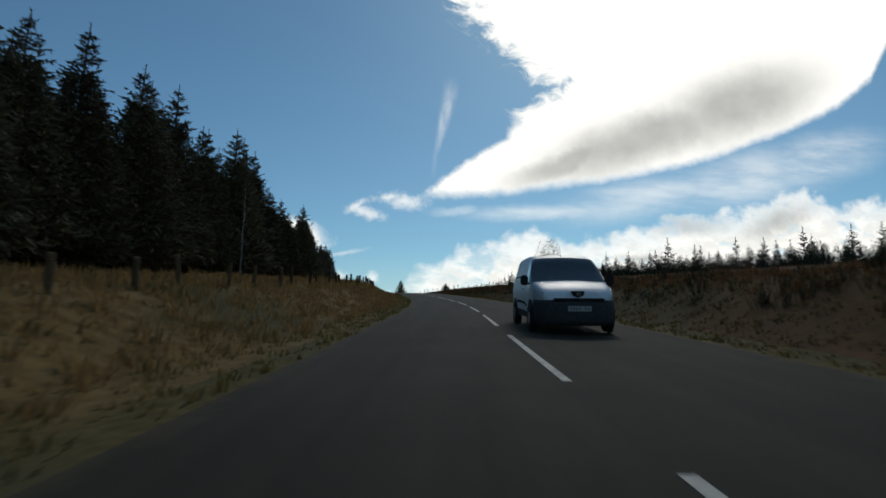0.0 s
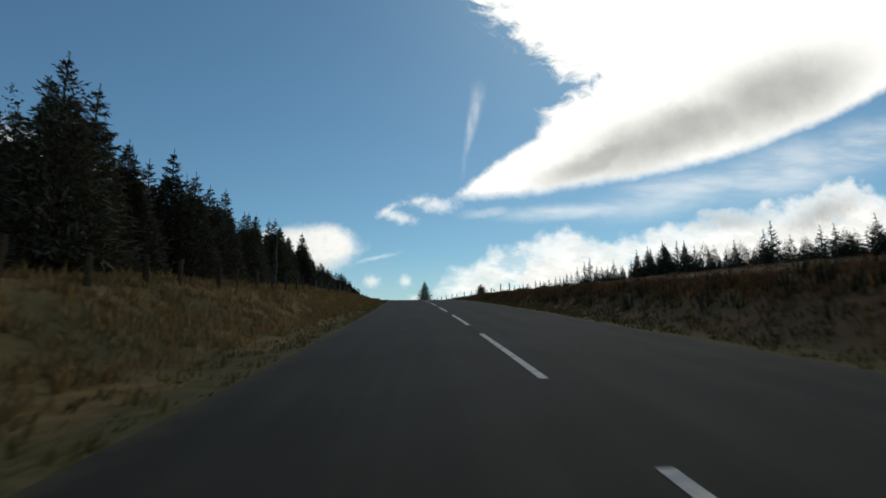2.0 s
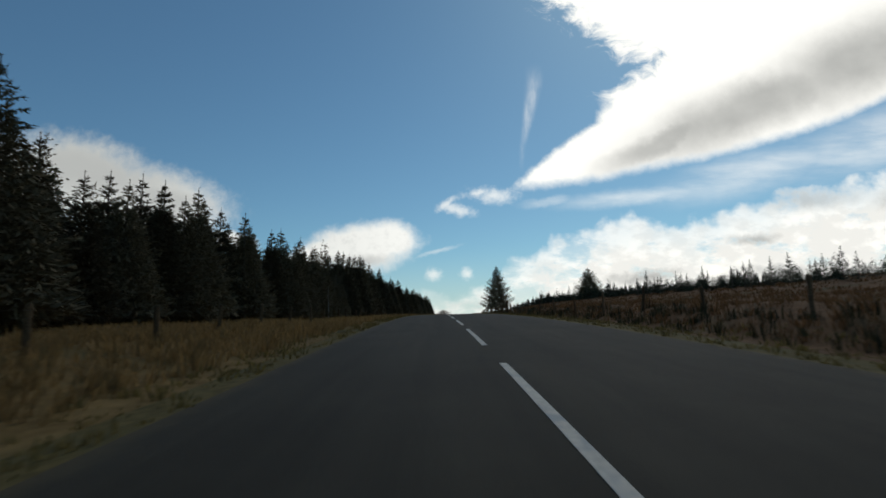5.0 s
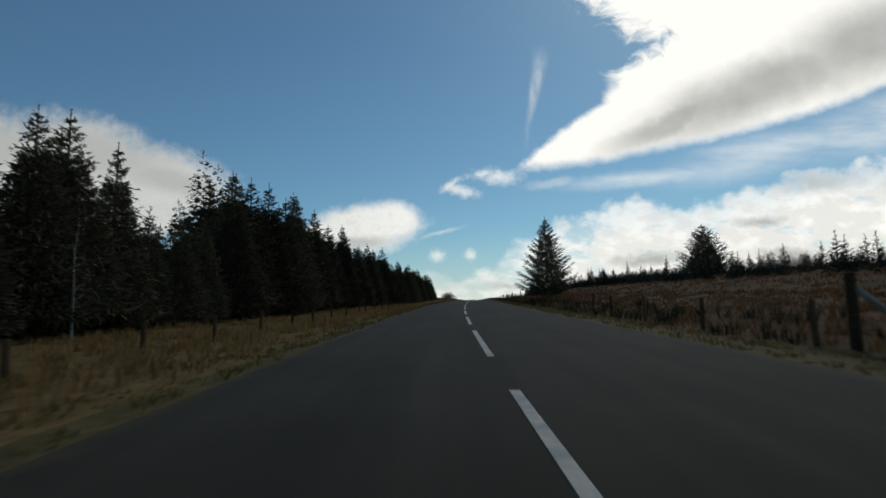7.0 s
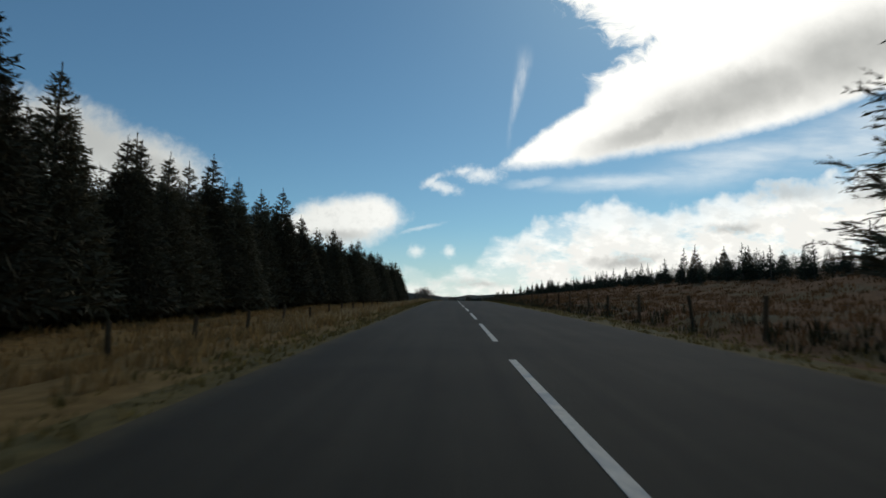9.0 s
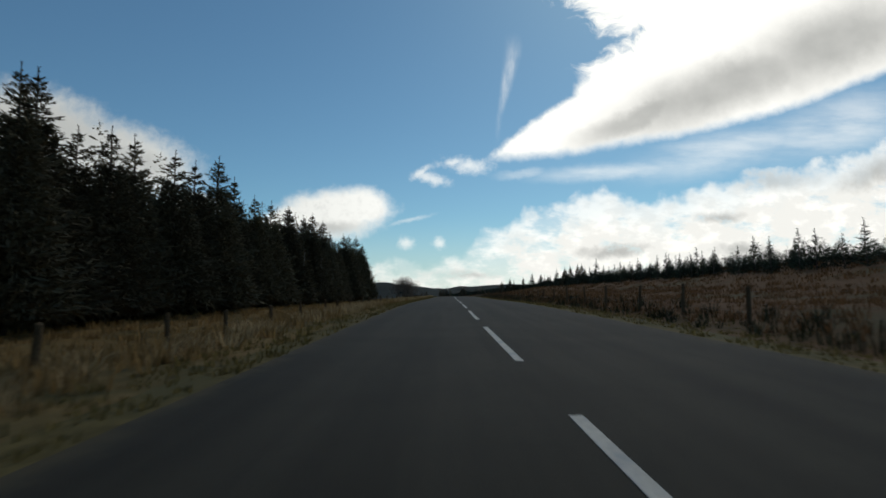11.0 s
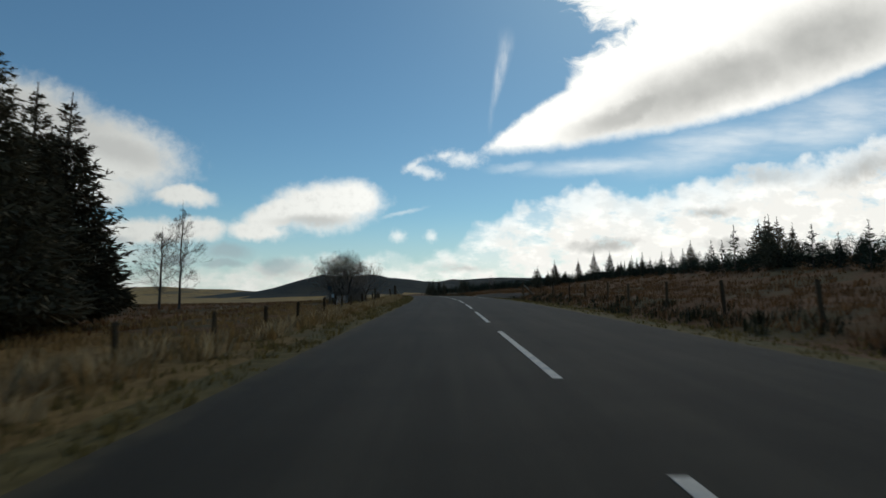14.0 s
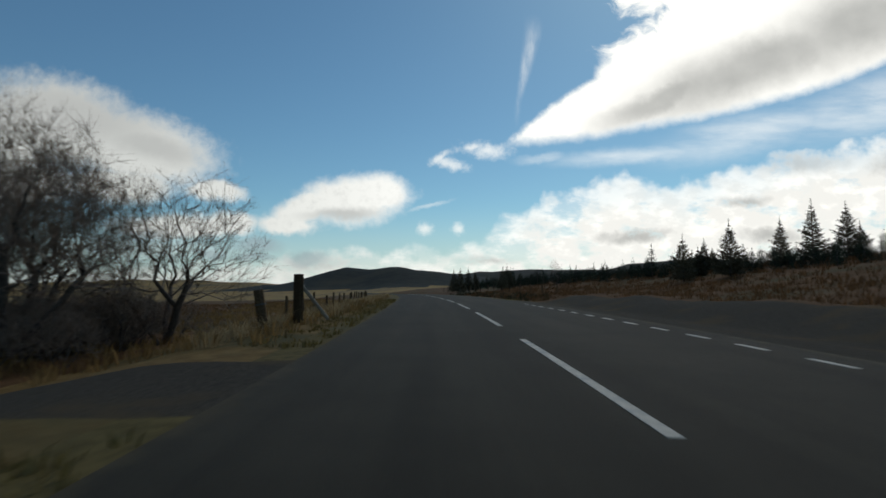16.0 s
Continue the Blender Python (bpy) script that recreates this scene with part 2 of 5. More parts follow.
# ---- materials ----
def surface(name, low, high, scale=6.0, rough=0.85, bump=0.25, bump_scale=None, metal=0.0, patch=None, patch_scale=0.6, vary=0.0,
            island=False, coords="Object", gloss=0.5, see_through=0.0):
    """A plain surface: grain between two colours, larger patches of a third, fine relief, a shift of tone per object or piece."""
    m = bpy.data.materials.new(name)
    m.use_nodes = True
    k = Nodes(m.node_tree)
    out, b = k.add("ShaderNodeOutputMaterial"), k.add("ShaderNodeBsdfPrincipled")
    k.link(b.outputs[0], out.inputs[0])
    at = k.add("ShaderNodeTexCoord").outputs[coords]
    g = k.noise(at, scale, 5.0, 0.65)
    c = k.mix(k.step(g, 0.3, 0.7), low, high)
    if patch:
        c = k.mix(k.step(k.noise(at, patch_scale, 4.0, 0.6), 0.48, 0.66), c, patch)
    if vary:
        if island:
            r = k.add("ShaderNodeNewGeometry").outputs["Random Per Island"]
        else:
            r = k.add("ShaderNodeObjectInfo").outputs["Random"]
        dim = k.step(r, 0.0, 1.0, 1.0 - vary, 1.0 + vary)
        c = k.scaled(c, dim)
    k.link(c, b.inputs["Base Color"])
    b.inputs["Roughness"].default_value, b.inputs["Metallic"].default_value = rough, metal
    b.inputs["Specular IOR Level"].default_value = gloss
    if bump:
        n = k.add("ShaderNodeBump")
        n.inputs["Strength"].default_value, n.inputs["Distance"].default_value = bump, 0.02
        k.link(k.noise(at, bump_scale or scale * 3, 4.0, 0.7), n.inputs["Height"])
        k.link(n.outputs[0], b.inputs["Normal"])
    if see_through:
        t, mixed = k.add("ShaderNodeBsdfTranslucent"), k.add("ShaderNodeMixShader")
        k.link(c, t.inputs["Color"])
        mixed.inputs[0].default_value = see_through
        k.link(b.outputs[0], mixed.inputs[1])
        k.link(t.outputs[0], mixed.inputs[2])
        k.link(mixed.outputs[0], out.inputs[0])
    return m


PAINT = surface("road_paint", (0.44, 0.40, 0.325), (0.62, 0.565, 0.465), 14.0, 0.7, 0.3, 90.0, patch=(0.34, 0.34, 0.32), patch_scale=3.0)
STRAW = surface("moor_grass", (0.145, 0.086, 0.028), (0.240, 0.152, 0.056), 3.0, 0.95, 0.8, 9.0, patch=(0.095, 0.078, 0.032), patch_scale=0.22, gloss=0.1)
HEATHER = surface("heather_moor", (0.100, 0.049, 0.020), (0.155, 0.080, 0.034), 2.2, 0.95, 0.8, 8.0, patch=(0.085, 0.066, 0.028), patch_scale=0.16, gloss=0.1)
# dry far pasture, its base colour raised for the sun patches out there
FIELD = surface("sunlit_far_pasture", (0.27, 0.165, 0.058), (0.41, 0.265, 0.100), 0.05, 0.95, 0.3, 0.6, patch=(0.19, 0.14, 0.075), patch_scale=0.012, gloss=0.1)
WOODED = surface("far_wooded_hill", (0.022, 0.027, 0.024), (0.040, 0.043, 0.034), 0.05, 0.95, 0.6, 0.3, patch=(0.055, 0.05, 0.035), patch_scale=0.006, gloss=0.1)
TURF = surface("verge_turf", (0.092, 0.070, 0.025), (0.165, 0.122, 0.046), 5.0, 0.95, 0.7, 20.0, patch=(0.115, 0.094, 0.040), patch_scale=0.7, gloss=0.1)
LAYBY_DIRT = surface("layby_dirt", (0.052, 0.044, 0.034), (0.096, 0.082, 0.063), 18.0, 0.95, 0.5, 70.0, patch=(0.10, 0.075, 0.045), patch_scale=0.5, gloss=0.03)
GRAVEL = surface("gravel", (0.14, 0.105, 0.068), (0.28, 0.215, 0.145), 25.0, 0.9, 0.6, 70.0, patch=(0.12, 0.10, 0.07), patch_scale=0.8, gloss=0.05)
BLADE = surface("dry_grass_blades", (0.178, 0.110, 0.043), (0.305, 0.196, 0.080), 2.0, 0.9, 0.0, vary=0.22, island=True, gloss=0.15, see_through=0.5)
# pale straw, brightened in the base colour as tufts that catch the light
PALE_BLADE = surface("lit_pale_tussock_blades", (0.28, 0.20, 0.105), (0.44, 0.33, 0.18), 2.0, 0.9, 0.0, vary=0.2, island=True, gloss=0.15, see_through=0.5)
BROWN_BLADE = surface("brown_heath_blades", (0.115, 0.061, 0.028), (0.175, 0.096, 0.045), 2.0, 0.9, 0.0, vary=0.2, island=True, gloss=0.1, see_through=0.55)
TURF_BLADE = surface("verge_blades", (0.105, 0.082, 0.028), (0.20, 0.150, 0.055), 2.0, 0.9, 0.0, vary=0.25, island=True, gloss=0.1, see_through=0.5)
CUTTING_BLADE = surface("cutting_blades", (0.080, 0.058, 0.024), (0.140, 0.098, 0.042), 2.0, 0.9, 0.0, vary=0.3, island=True, gloss=0.1, see_through=0.4)
RUSH_BLADE = surface("rush_blades", (0.030, 0.030, 0.014), (0.07, 0.06, 0.028), 2.0, 0.8, 0.0, vary=0.4, island=True, gloss=0.2, see_through=0.15)
NEEDLE = surface("spruce_needles", (0.082, 0.066, 0.040), (0.128, 0.103, 0.062), 4.0, 0.9, 0.0, vary=0.35, gloss=0.05)
YOUNG_NEEDLE = surface("young_spruce_needles", (0.034, 0.040, 0.026), (0.062, 0.070, 0.043), 4.0, 0.9, 0.0, vary=0.35, gloss=0.05)
BARK = surface("conifer_bark", (0.045, 0.032, 0.024), (0.11, 0.08, 0.06), 14.0, 0.95, 0.6, 40.0, vary=0.25)
TWIG_BARK = surface("willow_twig_bark", (0.150, 0.108, 0.078), (0.27, 0.20, 0.15), 12.0, 0.9, 0.3, 40.0)
GREY_BARK = surface("bare_twig_bark", (0.050, 0.037, 0.028), (0.10, 0.076, 0.058), 12.0, 0.9, 0.4, 40.0)
PALE_BARK = surface("birch_bark", (0.16, 0.15, 0.13), (0.36, 0.34, 0.31), 9.0, 0.85, 0.4, 40.0, patch=(0.06, 0.05, 0.045), patch_scale=5.0)
POST_WOOD = surface("weathered_post_wood", (0.055, 0.034, 0.017), (0.115, 0.074, 0.040), 22.0, 0.95, 0.5, 60.0, vary=0.3, gloss=0.12)
BROWN_POST = surface("brown_post_wood", (0.075, 0.045, 0.024), (0.15, 0.095, 0.052), 22.0, 0.95, 0.5, 60.0, vary=0.3, gloss=0.12)
# post wood made paler all over to stand for sun on one face
PALE_POST = surface("sunlit_post_wood", (0.085, 0.066, 0.05), (0.20, 0.16, 0.125), 22.0, 0.9, 0.5, 60.0, vary=0.45, gloss=0.12)
WIRE = surface("galvanised_wire", (0.07, 0.065, 0.06), (0.13, 0.12, 0.11), 30.0, 0.6, 0.0, metal=0.6)


# ---- helpers ----
def link_mesh(name, verts, faces, material, parent=None, label="", smooth=False, slots=None):
    me = bpy.data.meshes.new(name)
    me.from_pydata([tuple(v) for v in verts], [], faces)
    mats = material if isinstance(material, (list, tuple)) else [material]
    for m in mats:
        me.materials.append(m)
    if slots is not None:
        me.polygons.foreach_set("material_index", np.asarray(slots, np.int32))
    if smooth:
        me.polygons.foreach_set("use_smooth", np.ones(len(me.polygons), bool))
    me.update()
    ob = new(name, me)
    if parent:
        ob.parent = parent
    if label:
        ob["label"] = label
    return ob


def part(name, bm, material, parent, label="", smooth=False):
    """Links a bmesh as one mesh object under a thing or a part."""
    me = bpy.data.meshes.new(name)
    bm.to_mesh(me)
    bm.free()
    me.materials.append(material)
    if smooth:
        me.polygons.foreach_set("use_smooth", np.ones(len(me.polygons), bool))
    ob = new(name, me)
    ob.parent = parent
    if label:
        ob["label"] = label
    return ob


def tri_soup(name, tris, material, parent=None):
    """tris: an array of n triangles x 3 corners x 3 numbers, as one mesh."""
    tris = np.asarray(tris, np.float32)
    n = len(tris)
    me = bpy.data.meshes.new(name)
    me.vertices.add(3 * n)
    me.vertices.foreach_set("co", tris.reshape(-1))
    me.loops.add(3 * n)
    me.loops.foreach_set("vertex_index", np.arange(3 * n, dtype=np.int32))
    me.polygons.add(n)
    me.polygons.foreach_set("loop_start", np.arange(0, 3 * n, 3, dtype=np.int32))
    me.materials.append(material)
    me.update(calc_edges=True)
    ob = new(name, me)
    if parent:
        ob.parent = parent
    return ob


# ---- ground ----
ROAD_LEFT, ROAD_RIGHT = 3.35, 3.95
Y_KEYS = [-60, 0, 20, 45, 75, 100, 130, 160, 200, 260, 320, 340, 380, 430, 520]
LEFT_BANK = [0.8, 0.8, 1.15, 1.30, 1.05, 0.60, 0.10, -0.30, -0.52, -0.60, -0.62, -0.68, -0.68, -0.65, -0.6]       # at 9 m
LEFT_FAR = [2.2, 2.2, 2.35, 2.35, 1.4, 0.7, 0.1, -0.3, -0.45, -0.5, -0.6, -0.75, -1.0, -1.4, -2.0]                  # at 30 m
RIGHT_BANK = [1.6, 1.6, 1.6, 1.5, 1.05, 0.7, 0.45, 0.35, 0.30, 0.30, 0.30, 0.35, 0.45, 0.20, 0.6]               # at 9.5 m
RIGHT_FAR = [3.7, 3.7, 3.7, 3.6, 3.5, 3.1, 2.3, 2.1, 2.7, 3.3, 3.4, 3.5, 3.5, 3.0, 3.0]                          # at 32 m


def lift(y, off):
    """Height of the ground over the road's middle, off metres right of it (arrays)."""
    lb, lf = np.interp(y, Y_KEYS, LEFT_BANK), np.interp(y, Y_KEYS, LEFT_FAR)
    rb, rf = np.interp(y, Y_KEYS, RIGHT_BANK), np.interp(y, Y_KEYS, RIGHT_FAR)
    ease = lambda t: (lambda c: c * c * (3 - 2 * c))(np.clip(t, 0, 1))
    left = -0.05 * ease((-off - 3.3) / 0.6) + (lb + 0.05) * ease((-off - 4.6) / np.interp(y, [0, 105, 140], [3.0, 3.2, 4.4])) + (lf - lb) * ease((-off - 9) / 21)
    right = -0.05 * ease((off - 3.9) / 0.5) - 0.14 * np.clip((y - 60) / 50, 0, 1) * np.exp(-((off - 6.2) / 0.8) ** 2) + (rb + 0.05) * ease((off - np.interp(y, [0, 50, 110], [4.5, 4.6, 6.2])) / 3.4) + (rf - rb) * ease((off - 9.5) / 24)
    h = np.where(off < 0, left, right)
    far = np.clip((np.abs(off) - 30) / 200, 0, 1)
    h = h + np.where(off > 0, 2.0, -3.0) * far
    return h


def bumps(x, y):
    return 0.10 * np.sin(x * 0.9 + 1.3 * np.sin(y * 0.31)) * np.sin(y * 0.7 + x * 0.23) + 0.06 * np.sin(x * 2.3 + y * 1.1) * np.sin(y * 1.9 - x * 0.6)


def hills(x, y):
    """Far hills ahead and to the left."""
    h = np.zeros_like(x)
    for cx, cy, wx, wy, up in ((-255, 1500, 85, 160, 40), (-150, 1480, 60, 160, 22), (-60, 1550, 120, 200, 30), (-400, 1650, 120, 200, 20), (-330, 1450, 40, 120, 12), (-1150, 2400, 420, 400, 34), (-1900, 2200, 520, 500, 22),
                               (-760, 1900, 260, 200, 22), (620, 2100, 240, 300, 78), (1500, 1900, 700, 500, 60), (-1250, 1300, 380, 180, 9), (-720, 1120, 90, 70, 8), (-930, 1240, 120, 80, 9), (-690, 1400, 70, 70, 8), (-1080, 1500, 110, 80, 8), (300, 2700, 700, 300, 70)):
        h = h + up * np.exp(-((x - cx) / wx) ** 2 - ((y - cy) / wy) ** 2)
    h = h * (1 + 0.10 * np.sin(x * 0.021 + 0.7) * np.sin(y * 0.013) + 0.06 * np.sin(x * 0.063)) * np.clip((y - 650) / 350, 0, 1)
    return h


def ground_z(x, y):
    x, y = np.asarray(x, float), np.asarray(y, float)
    off = x - mid_x(y)
    soft = np.clip((np.abs(off) - 5.5) / 3.0, 0, 1)
    near = mid_z(np.minimum(y, 700.0)) + lift(np.minimum(y, 520.0), off) + soft * bumps(x, y)
    fade = np.clip((y - 520) / 400, 0, 1) * np.clip(0.3 + np.abs(off) / 60, 0, 1)
    return near - 4.0 * fade + hills(x, y) + 0.6 * np.clip((np.abs(off) - 60) / 100, 0, 1) * np.sin(x * 0.03 + 1) * np.sin(y * 0.021)


def make_ground():
    offs = np.r_[-3200, -2400, -1800, np.arange(-1500, -360, 70), -290, -220, -170, -130, -100, -80, -65, -52, -42, -34, -28, -23, np.arange(-19, -10, 1.5),
                 np.arange(-10, -4.2, 0.5), -4.0, -3.7, -ROAD_LEFT, 0.0, ROAD_RIGHT, 4.2, 4.6, np.arange(5, 11, 0.5), np.arange(11, 20, 1.5),
                 23, 28, 34, 42, 52, 65, 80, 100, 130, 170, 220, 290, 380, 500, 650, 850, 1100, 1400, 1800, 2400, 3200]
    ys = np.r_[-700, -400, -220, -140, -100, np.arange(-78, 460, 1.0), np.arange(460, 620, 4.0), np.arange(620, 900, 20), np.arange(900, 2200, 60), np.arange(2200, 3600, 150), 4200]
    Y, O = np.meshgrid(ys, offs, indexing="ij")
    X = mid_x(Y) + O
    Z = ground_z(X, Y)
    Z[(O >= -ROAD_LEFT - 0.01) & (O <= ROAD_RIGHT + 0.01)] -= 0.02
    ny, nx = Y.shape
    verts = np.stack([X, Y, Z], -1).reshape(-1, 3)
    idx = np.arange(ny * nx).reshape(ny, nx)
    quads = np.stack([idx[:-1, :-1], idx[:-1, 1:], idx[1:, 1:], idx[1:, :-1]], -1).reshape(-1, 4)
    o = (0.25 * (O[:-1, :-1] + O[:-1, 1:] + O[1:, 1:] + O[1:, :-1])).reshape(-1)
    yc = (0.5 * (Y[:-1, :-1] + Y[1:, :-1])).reshape(-1)
    xc = (0.5 * (X[:-1, :-1] + X[1:, 1:])).reshape(-1)
    slot = np.where(o > 0, 1, 0)
    slot[(o < -8.5) & (yc > metre(352))] = 1
    slot[np.abs(o - 0.45) < 4.45] = 2
    slot[(o > 0) & (o < np.interp(yc, [0, 60, 130], [5.2, 5.1, 5.0]))] = 2
    slot[(o > 3.9) & (o < 9.0 - 0.0) & (yc > metre(386)) & (yc < metre(417))] = 6
    slot[(o < -3.3) & (o > -9.8) & (yc > metre(384.4)) & (yc < metre(387.2))] = 6
    slot[(o < -9) & (o > -20) & (yc > metre(384.5)) & (yc < metre(387.0))] = 5
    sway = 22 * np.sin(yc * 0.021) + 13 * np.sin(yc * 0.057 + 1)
    # from here outward the ground takes the pasture colour with sunlight in it
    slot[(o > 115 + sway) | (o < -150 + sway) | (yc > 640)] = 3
    slot[(hills(xc, yc) > 3) & (xc > -560)] = 4
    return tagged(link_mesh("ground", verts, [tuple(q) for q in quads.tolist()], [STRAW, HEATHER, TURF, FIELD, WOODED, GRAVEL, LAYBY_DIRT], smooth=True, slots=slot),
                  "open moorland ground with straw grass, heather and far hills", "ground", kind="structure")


def road_surface():
    """Worn asphalt: aggregate grain, streaks along the way, smoother wheel tracks, soil washed in at the edges. UV: metres across and along."""
    m = bpy.data.materials.new("worn_asphalt")
    m.use_nodes = True
    k = Nodes(m.node_tree)
    out, b = k.add("ShaderNodeOutputMaterial"), k.add("ShaderNodeBsdfPrincipled")
    k.link(b.outputs[0], out.inputs[0])
    at = k.add("ShaderNodeTexCoord").outputs["UV"]
    parts = k.add("ShaderNodeSeparateXYZ")
    k.link(at, parts.inputs[0])
    across = parts.outputs[0]
    grain = k.noise(at, 70.0, 4.0, 0.7)
    streak = k.noise(k.vec("MULTIPLY", at, (1.6, 0.05, 1.0)), 1.0, 4.0, 0.6)
    blotch = k.noise(at, 0.45, 4.0, 0.6)
    c = k.mix(k.step(grain, 0.3, 0.7), (0.0290, 0.0240, 0.0152), (0.0560, 0.0468, 0.0308))
    c = k.scaled(c, k.step(streak, 0.3, 0.7, 0.80, 1.18))
    c = k.scaled(c, k.step(blotch, 0.35, 0.65, 0.88, 1.10))
    rim = k.math("ADD", k.math("ABSOLUTE", k.math("SUBTRACT", across, 0.30)), k.math("MULTIPLY", k.math("SUBTRACT", k.noise(at, 1.7, 5.0, 0.7), 0.5), 0.9))
    c = k.mix(k.step(rim, 3.35, 3.75, 0.0, 0.85), c, (0.085, 0.066, 0.035))
    k.link(c, b.inputs["Base Color"])
    b.inputs["Roughness"].default_value, b.inputs["Specular IOR Level"].default_value = 0.9, 0.2
    n = k.add("ShaderNodeBump")
    n.inputs["Strength"].default_value, n.inputs["Distance"].default_value = 0.5, 0.01
    k.link(k.noise(at, 140.0, 3.0, 0.7), n.inputs["Height"])
    k.link(n.outputs[0], b.inputs["Normal"])
    return m


def strip(y0, y1, left, right, over, thick, step=1.0):
    """A slab that follows the road between two offsets: (verts, faces)."""
    ys = np.linspace(y0, y1, max(2, int((y1 - y0) / step) + 1))
    verts, faces = [], []
    for y in ys:
        x, z = mid_x(y), mid_z(y)
        for o, d in ((left, over), (right, over), (right, over - thick), (left, over - thick)):
            verts.append((x + o, y, z + d))
    for i in range(len(ys) - 1):
        a, b = 4 * i, 4 * i + 4
        faces += [(a, a + 1, b + 1, b), (a + 1, a + 2, b + 2, b + 1), (a + 3, a, b, b + 3)]
    n = 4 * (len(ys) - 1)
    faces += [(3, 2, 1, 0), (n, n + 1, n + 2, n + 3)]
    return verts, faces


make_ground()
road = link_mesh("road", *strip(-78, 640, -ROAD_LEFT, ROAD_RIGHT, 0.0, 0.12), road_surface())
uv = road.data.uv_layers.new(name="metres")
for loop in road.data.loops:
    p = road.data.vertices[loop.vertex_index].co
    uv.data[loop.index].uv = (p.x - float(mid_x(p.y)), p.y)
tagged(road, "dark grey worn asphalt two-lane road", "road", kind="structure")
# centre line: 6 m marks, 3 m gaps
for n in range(-4, 52):
    a = 14.5 + 9.0 * n
    link_mesh("lane_mark", *strip(metre(a), metre(a + 6.0), -0.055, 0.055, 0.006, 0.010), PAINT, road)
# short edge marks along the mouth of the lay-by
for n in range(16):
    a = 381.4 + 1.66 * n
    link_mesh("edge_mark", *strip(metre(a), metre(a + 0.78), 3.24, 3.34, 0.006, 0.010), PAINT, road)

# ---- trees ----
def spray_fans(rng, base, way, size, slim):
    """Thin needle sprays: a pair of triangles each, from base along way."""
    across = np.cross(way, rng.normal(0, 1, way.shape))
    across /= np.linalg.norm(across, axis=1)[:, None] + 1e-6
    tip, mid, wide = base + size[:, None] * way, base + 0.45 * size[:, None] * way, (slim * size)[:, None] * across
    return [np.stack([base, mid + wide, tip], 1), np.stack([base, tip, mid - wide], 1)]


def spruce_crown(rng, height, radius, first, whorls, per, sprays, ragged, spray=0.34, slim=0.24, fine=0, lift=0.0):
    """Triangles of a spruce's crown: uneven whorls of boughs, each a spine with flat sprays of needles at both sides;
    fine: so many twigs on each bough, which then carry the sprays."""
    tris = []
    gap = (1 - first) / whorls
    for w in range(whorls):
        f = (w + rng.uniform(-0.3, 0.3)) / whorls
        level = first + (0.985 - first) * f
        up0 = 1 - (level - first) / (1 - first)
        count = max(4, int(per * (0.7 + 0.3 * up0)))
        for i in range(count):
            z = height * min(0.985, max(first * 0.6, level + gap * rng.uniform(-0.7, 0.7)))
            up = min(1.0, max(0.0, 1 - (z / height - first) / (1 - first)))
            reach = radius * (0.05 + 0.95 * up ** 0.85)
            a = 2 * math.pi * (i + rng.random()) / count
            length = reach * (1 - ragged + ragged * 1.6 * rng.random())
            lean = min(0.75 - 0.95 * up + lift, 0.72) + rng.uniform(-0.18, 0.18)      # up at the top, hanging lower down
            out, side = np.array([math.cos(a), math.sin(a), 0]), np.array([-math.sin(a), math.cos(a), 0])
            n = fine or max(3, int(sprays * (0.35 + 0.65 * length / radius)))
            u = (np.arange(n) + rng.random(n) * 0.8) / n
            rise = 0.75 * (lean * u + 0.34 * u ** 2 * up)
            spine = np.array([0, 0, z]) + u[:, None] * length * out + rise[:, None] * length * np.array([0, 0, 1.0])
            size = length * (spray - 0.6 * spray * u) * rng.uniform(0.6, 1.3, n) + 0.05
            turn = rng.choice([-1, 1], n) * rng.uniform(0.35, 1.1, n)
            d = np.cos(turn)[:, None] * out + np.sin(turn)[:, None] * side
            d[:, 2] += rng.uniform(-0.35, 0.15, n) + 0.3 * lean
            if not fine:
                tris += spray_fans(rng, spine, d, size, slim)
                continue
            k = 7
            v = np.tile((np.arange(k) + 0.5) / k, n)
            base = np.repeat(spine, k, 0) + np.repeat(d * size[:, None], k, 0) * v[:, None]
            away = np.repeat(d, k, 0) + rng.normal(0, 0.55, (n * k, 3))
            tris += spray_fans(rng, base, away, rng.uniform(0.11, 0.24, n * k) * (1.25 - 0.5 * v), slim)
            tris += spray_fans(rng, spine, d, size, 0.03)
    # the dark inner mass of old needles
    n = int(whorls * per * (9.0 if fine else 13.0))
    f = rng.random(n) ** 1.2 * 0.86
    z = height * (first + (0.97 - first) * f)
    reach = radius * (0.05 + 0.95 * (1 - f) ** 0.75) * (0.62 if fine else 0.70)
    a, r = rng.uniform(0, 2 * np.pi, n), np.sqrt(rng.random(n))
    c = np.stack([np.cos(a) * r * reach, np.sin(a) * r * reach, z], 1)
    away = np.stack([np.cos(a), np.sin(a), rng.uniform(-0.6, 0.4, n)], 1) + rng.normal(0, 0.6, (n, 3))
    tris += spray_fans(rng, c, away, rng.uniform(0.7, 1.5, n) * (0.12 * reach + 0.05), 0.22)
    # the leader
    for _ in range(8):
        b = np.array([0, 0, height * rng.uniform(0.93, 0.985)])
        a = rng.uniform(0, 6.28)
        t = b + np.array([math.cos(a) * 0.05 * radius, math.sin(a) * 0.05 * radius, height * 0.025])
        tris.append(np.array([[b - (0.02, 0, 0), b + (0.02, 0, 0), t]]))
    return np.concatenate(tris)


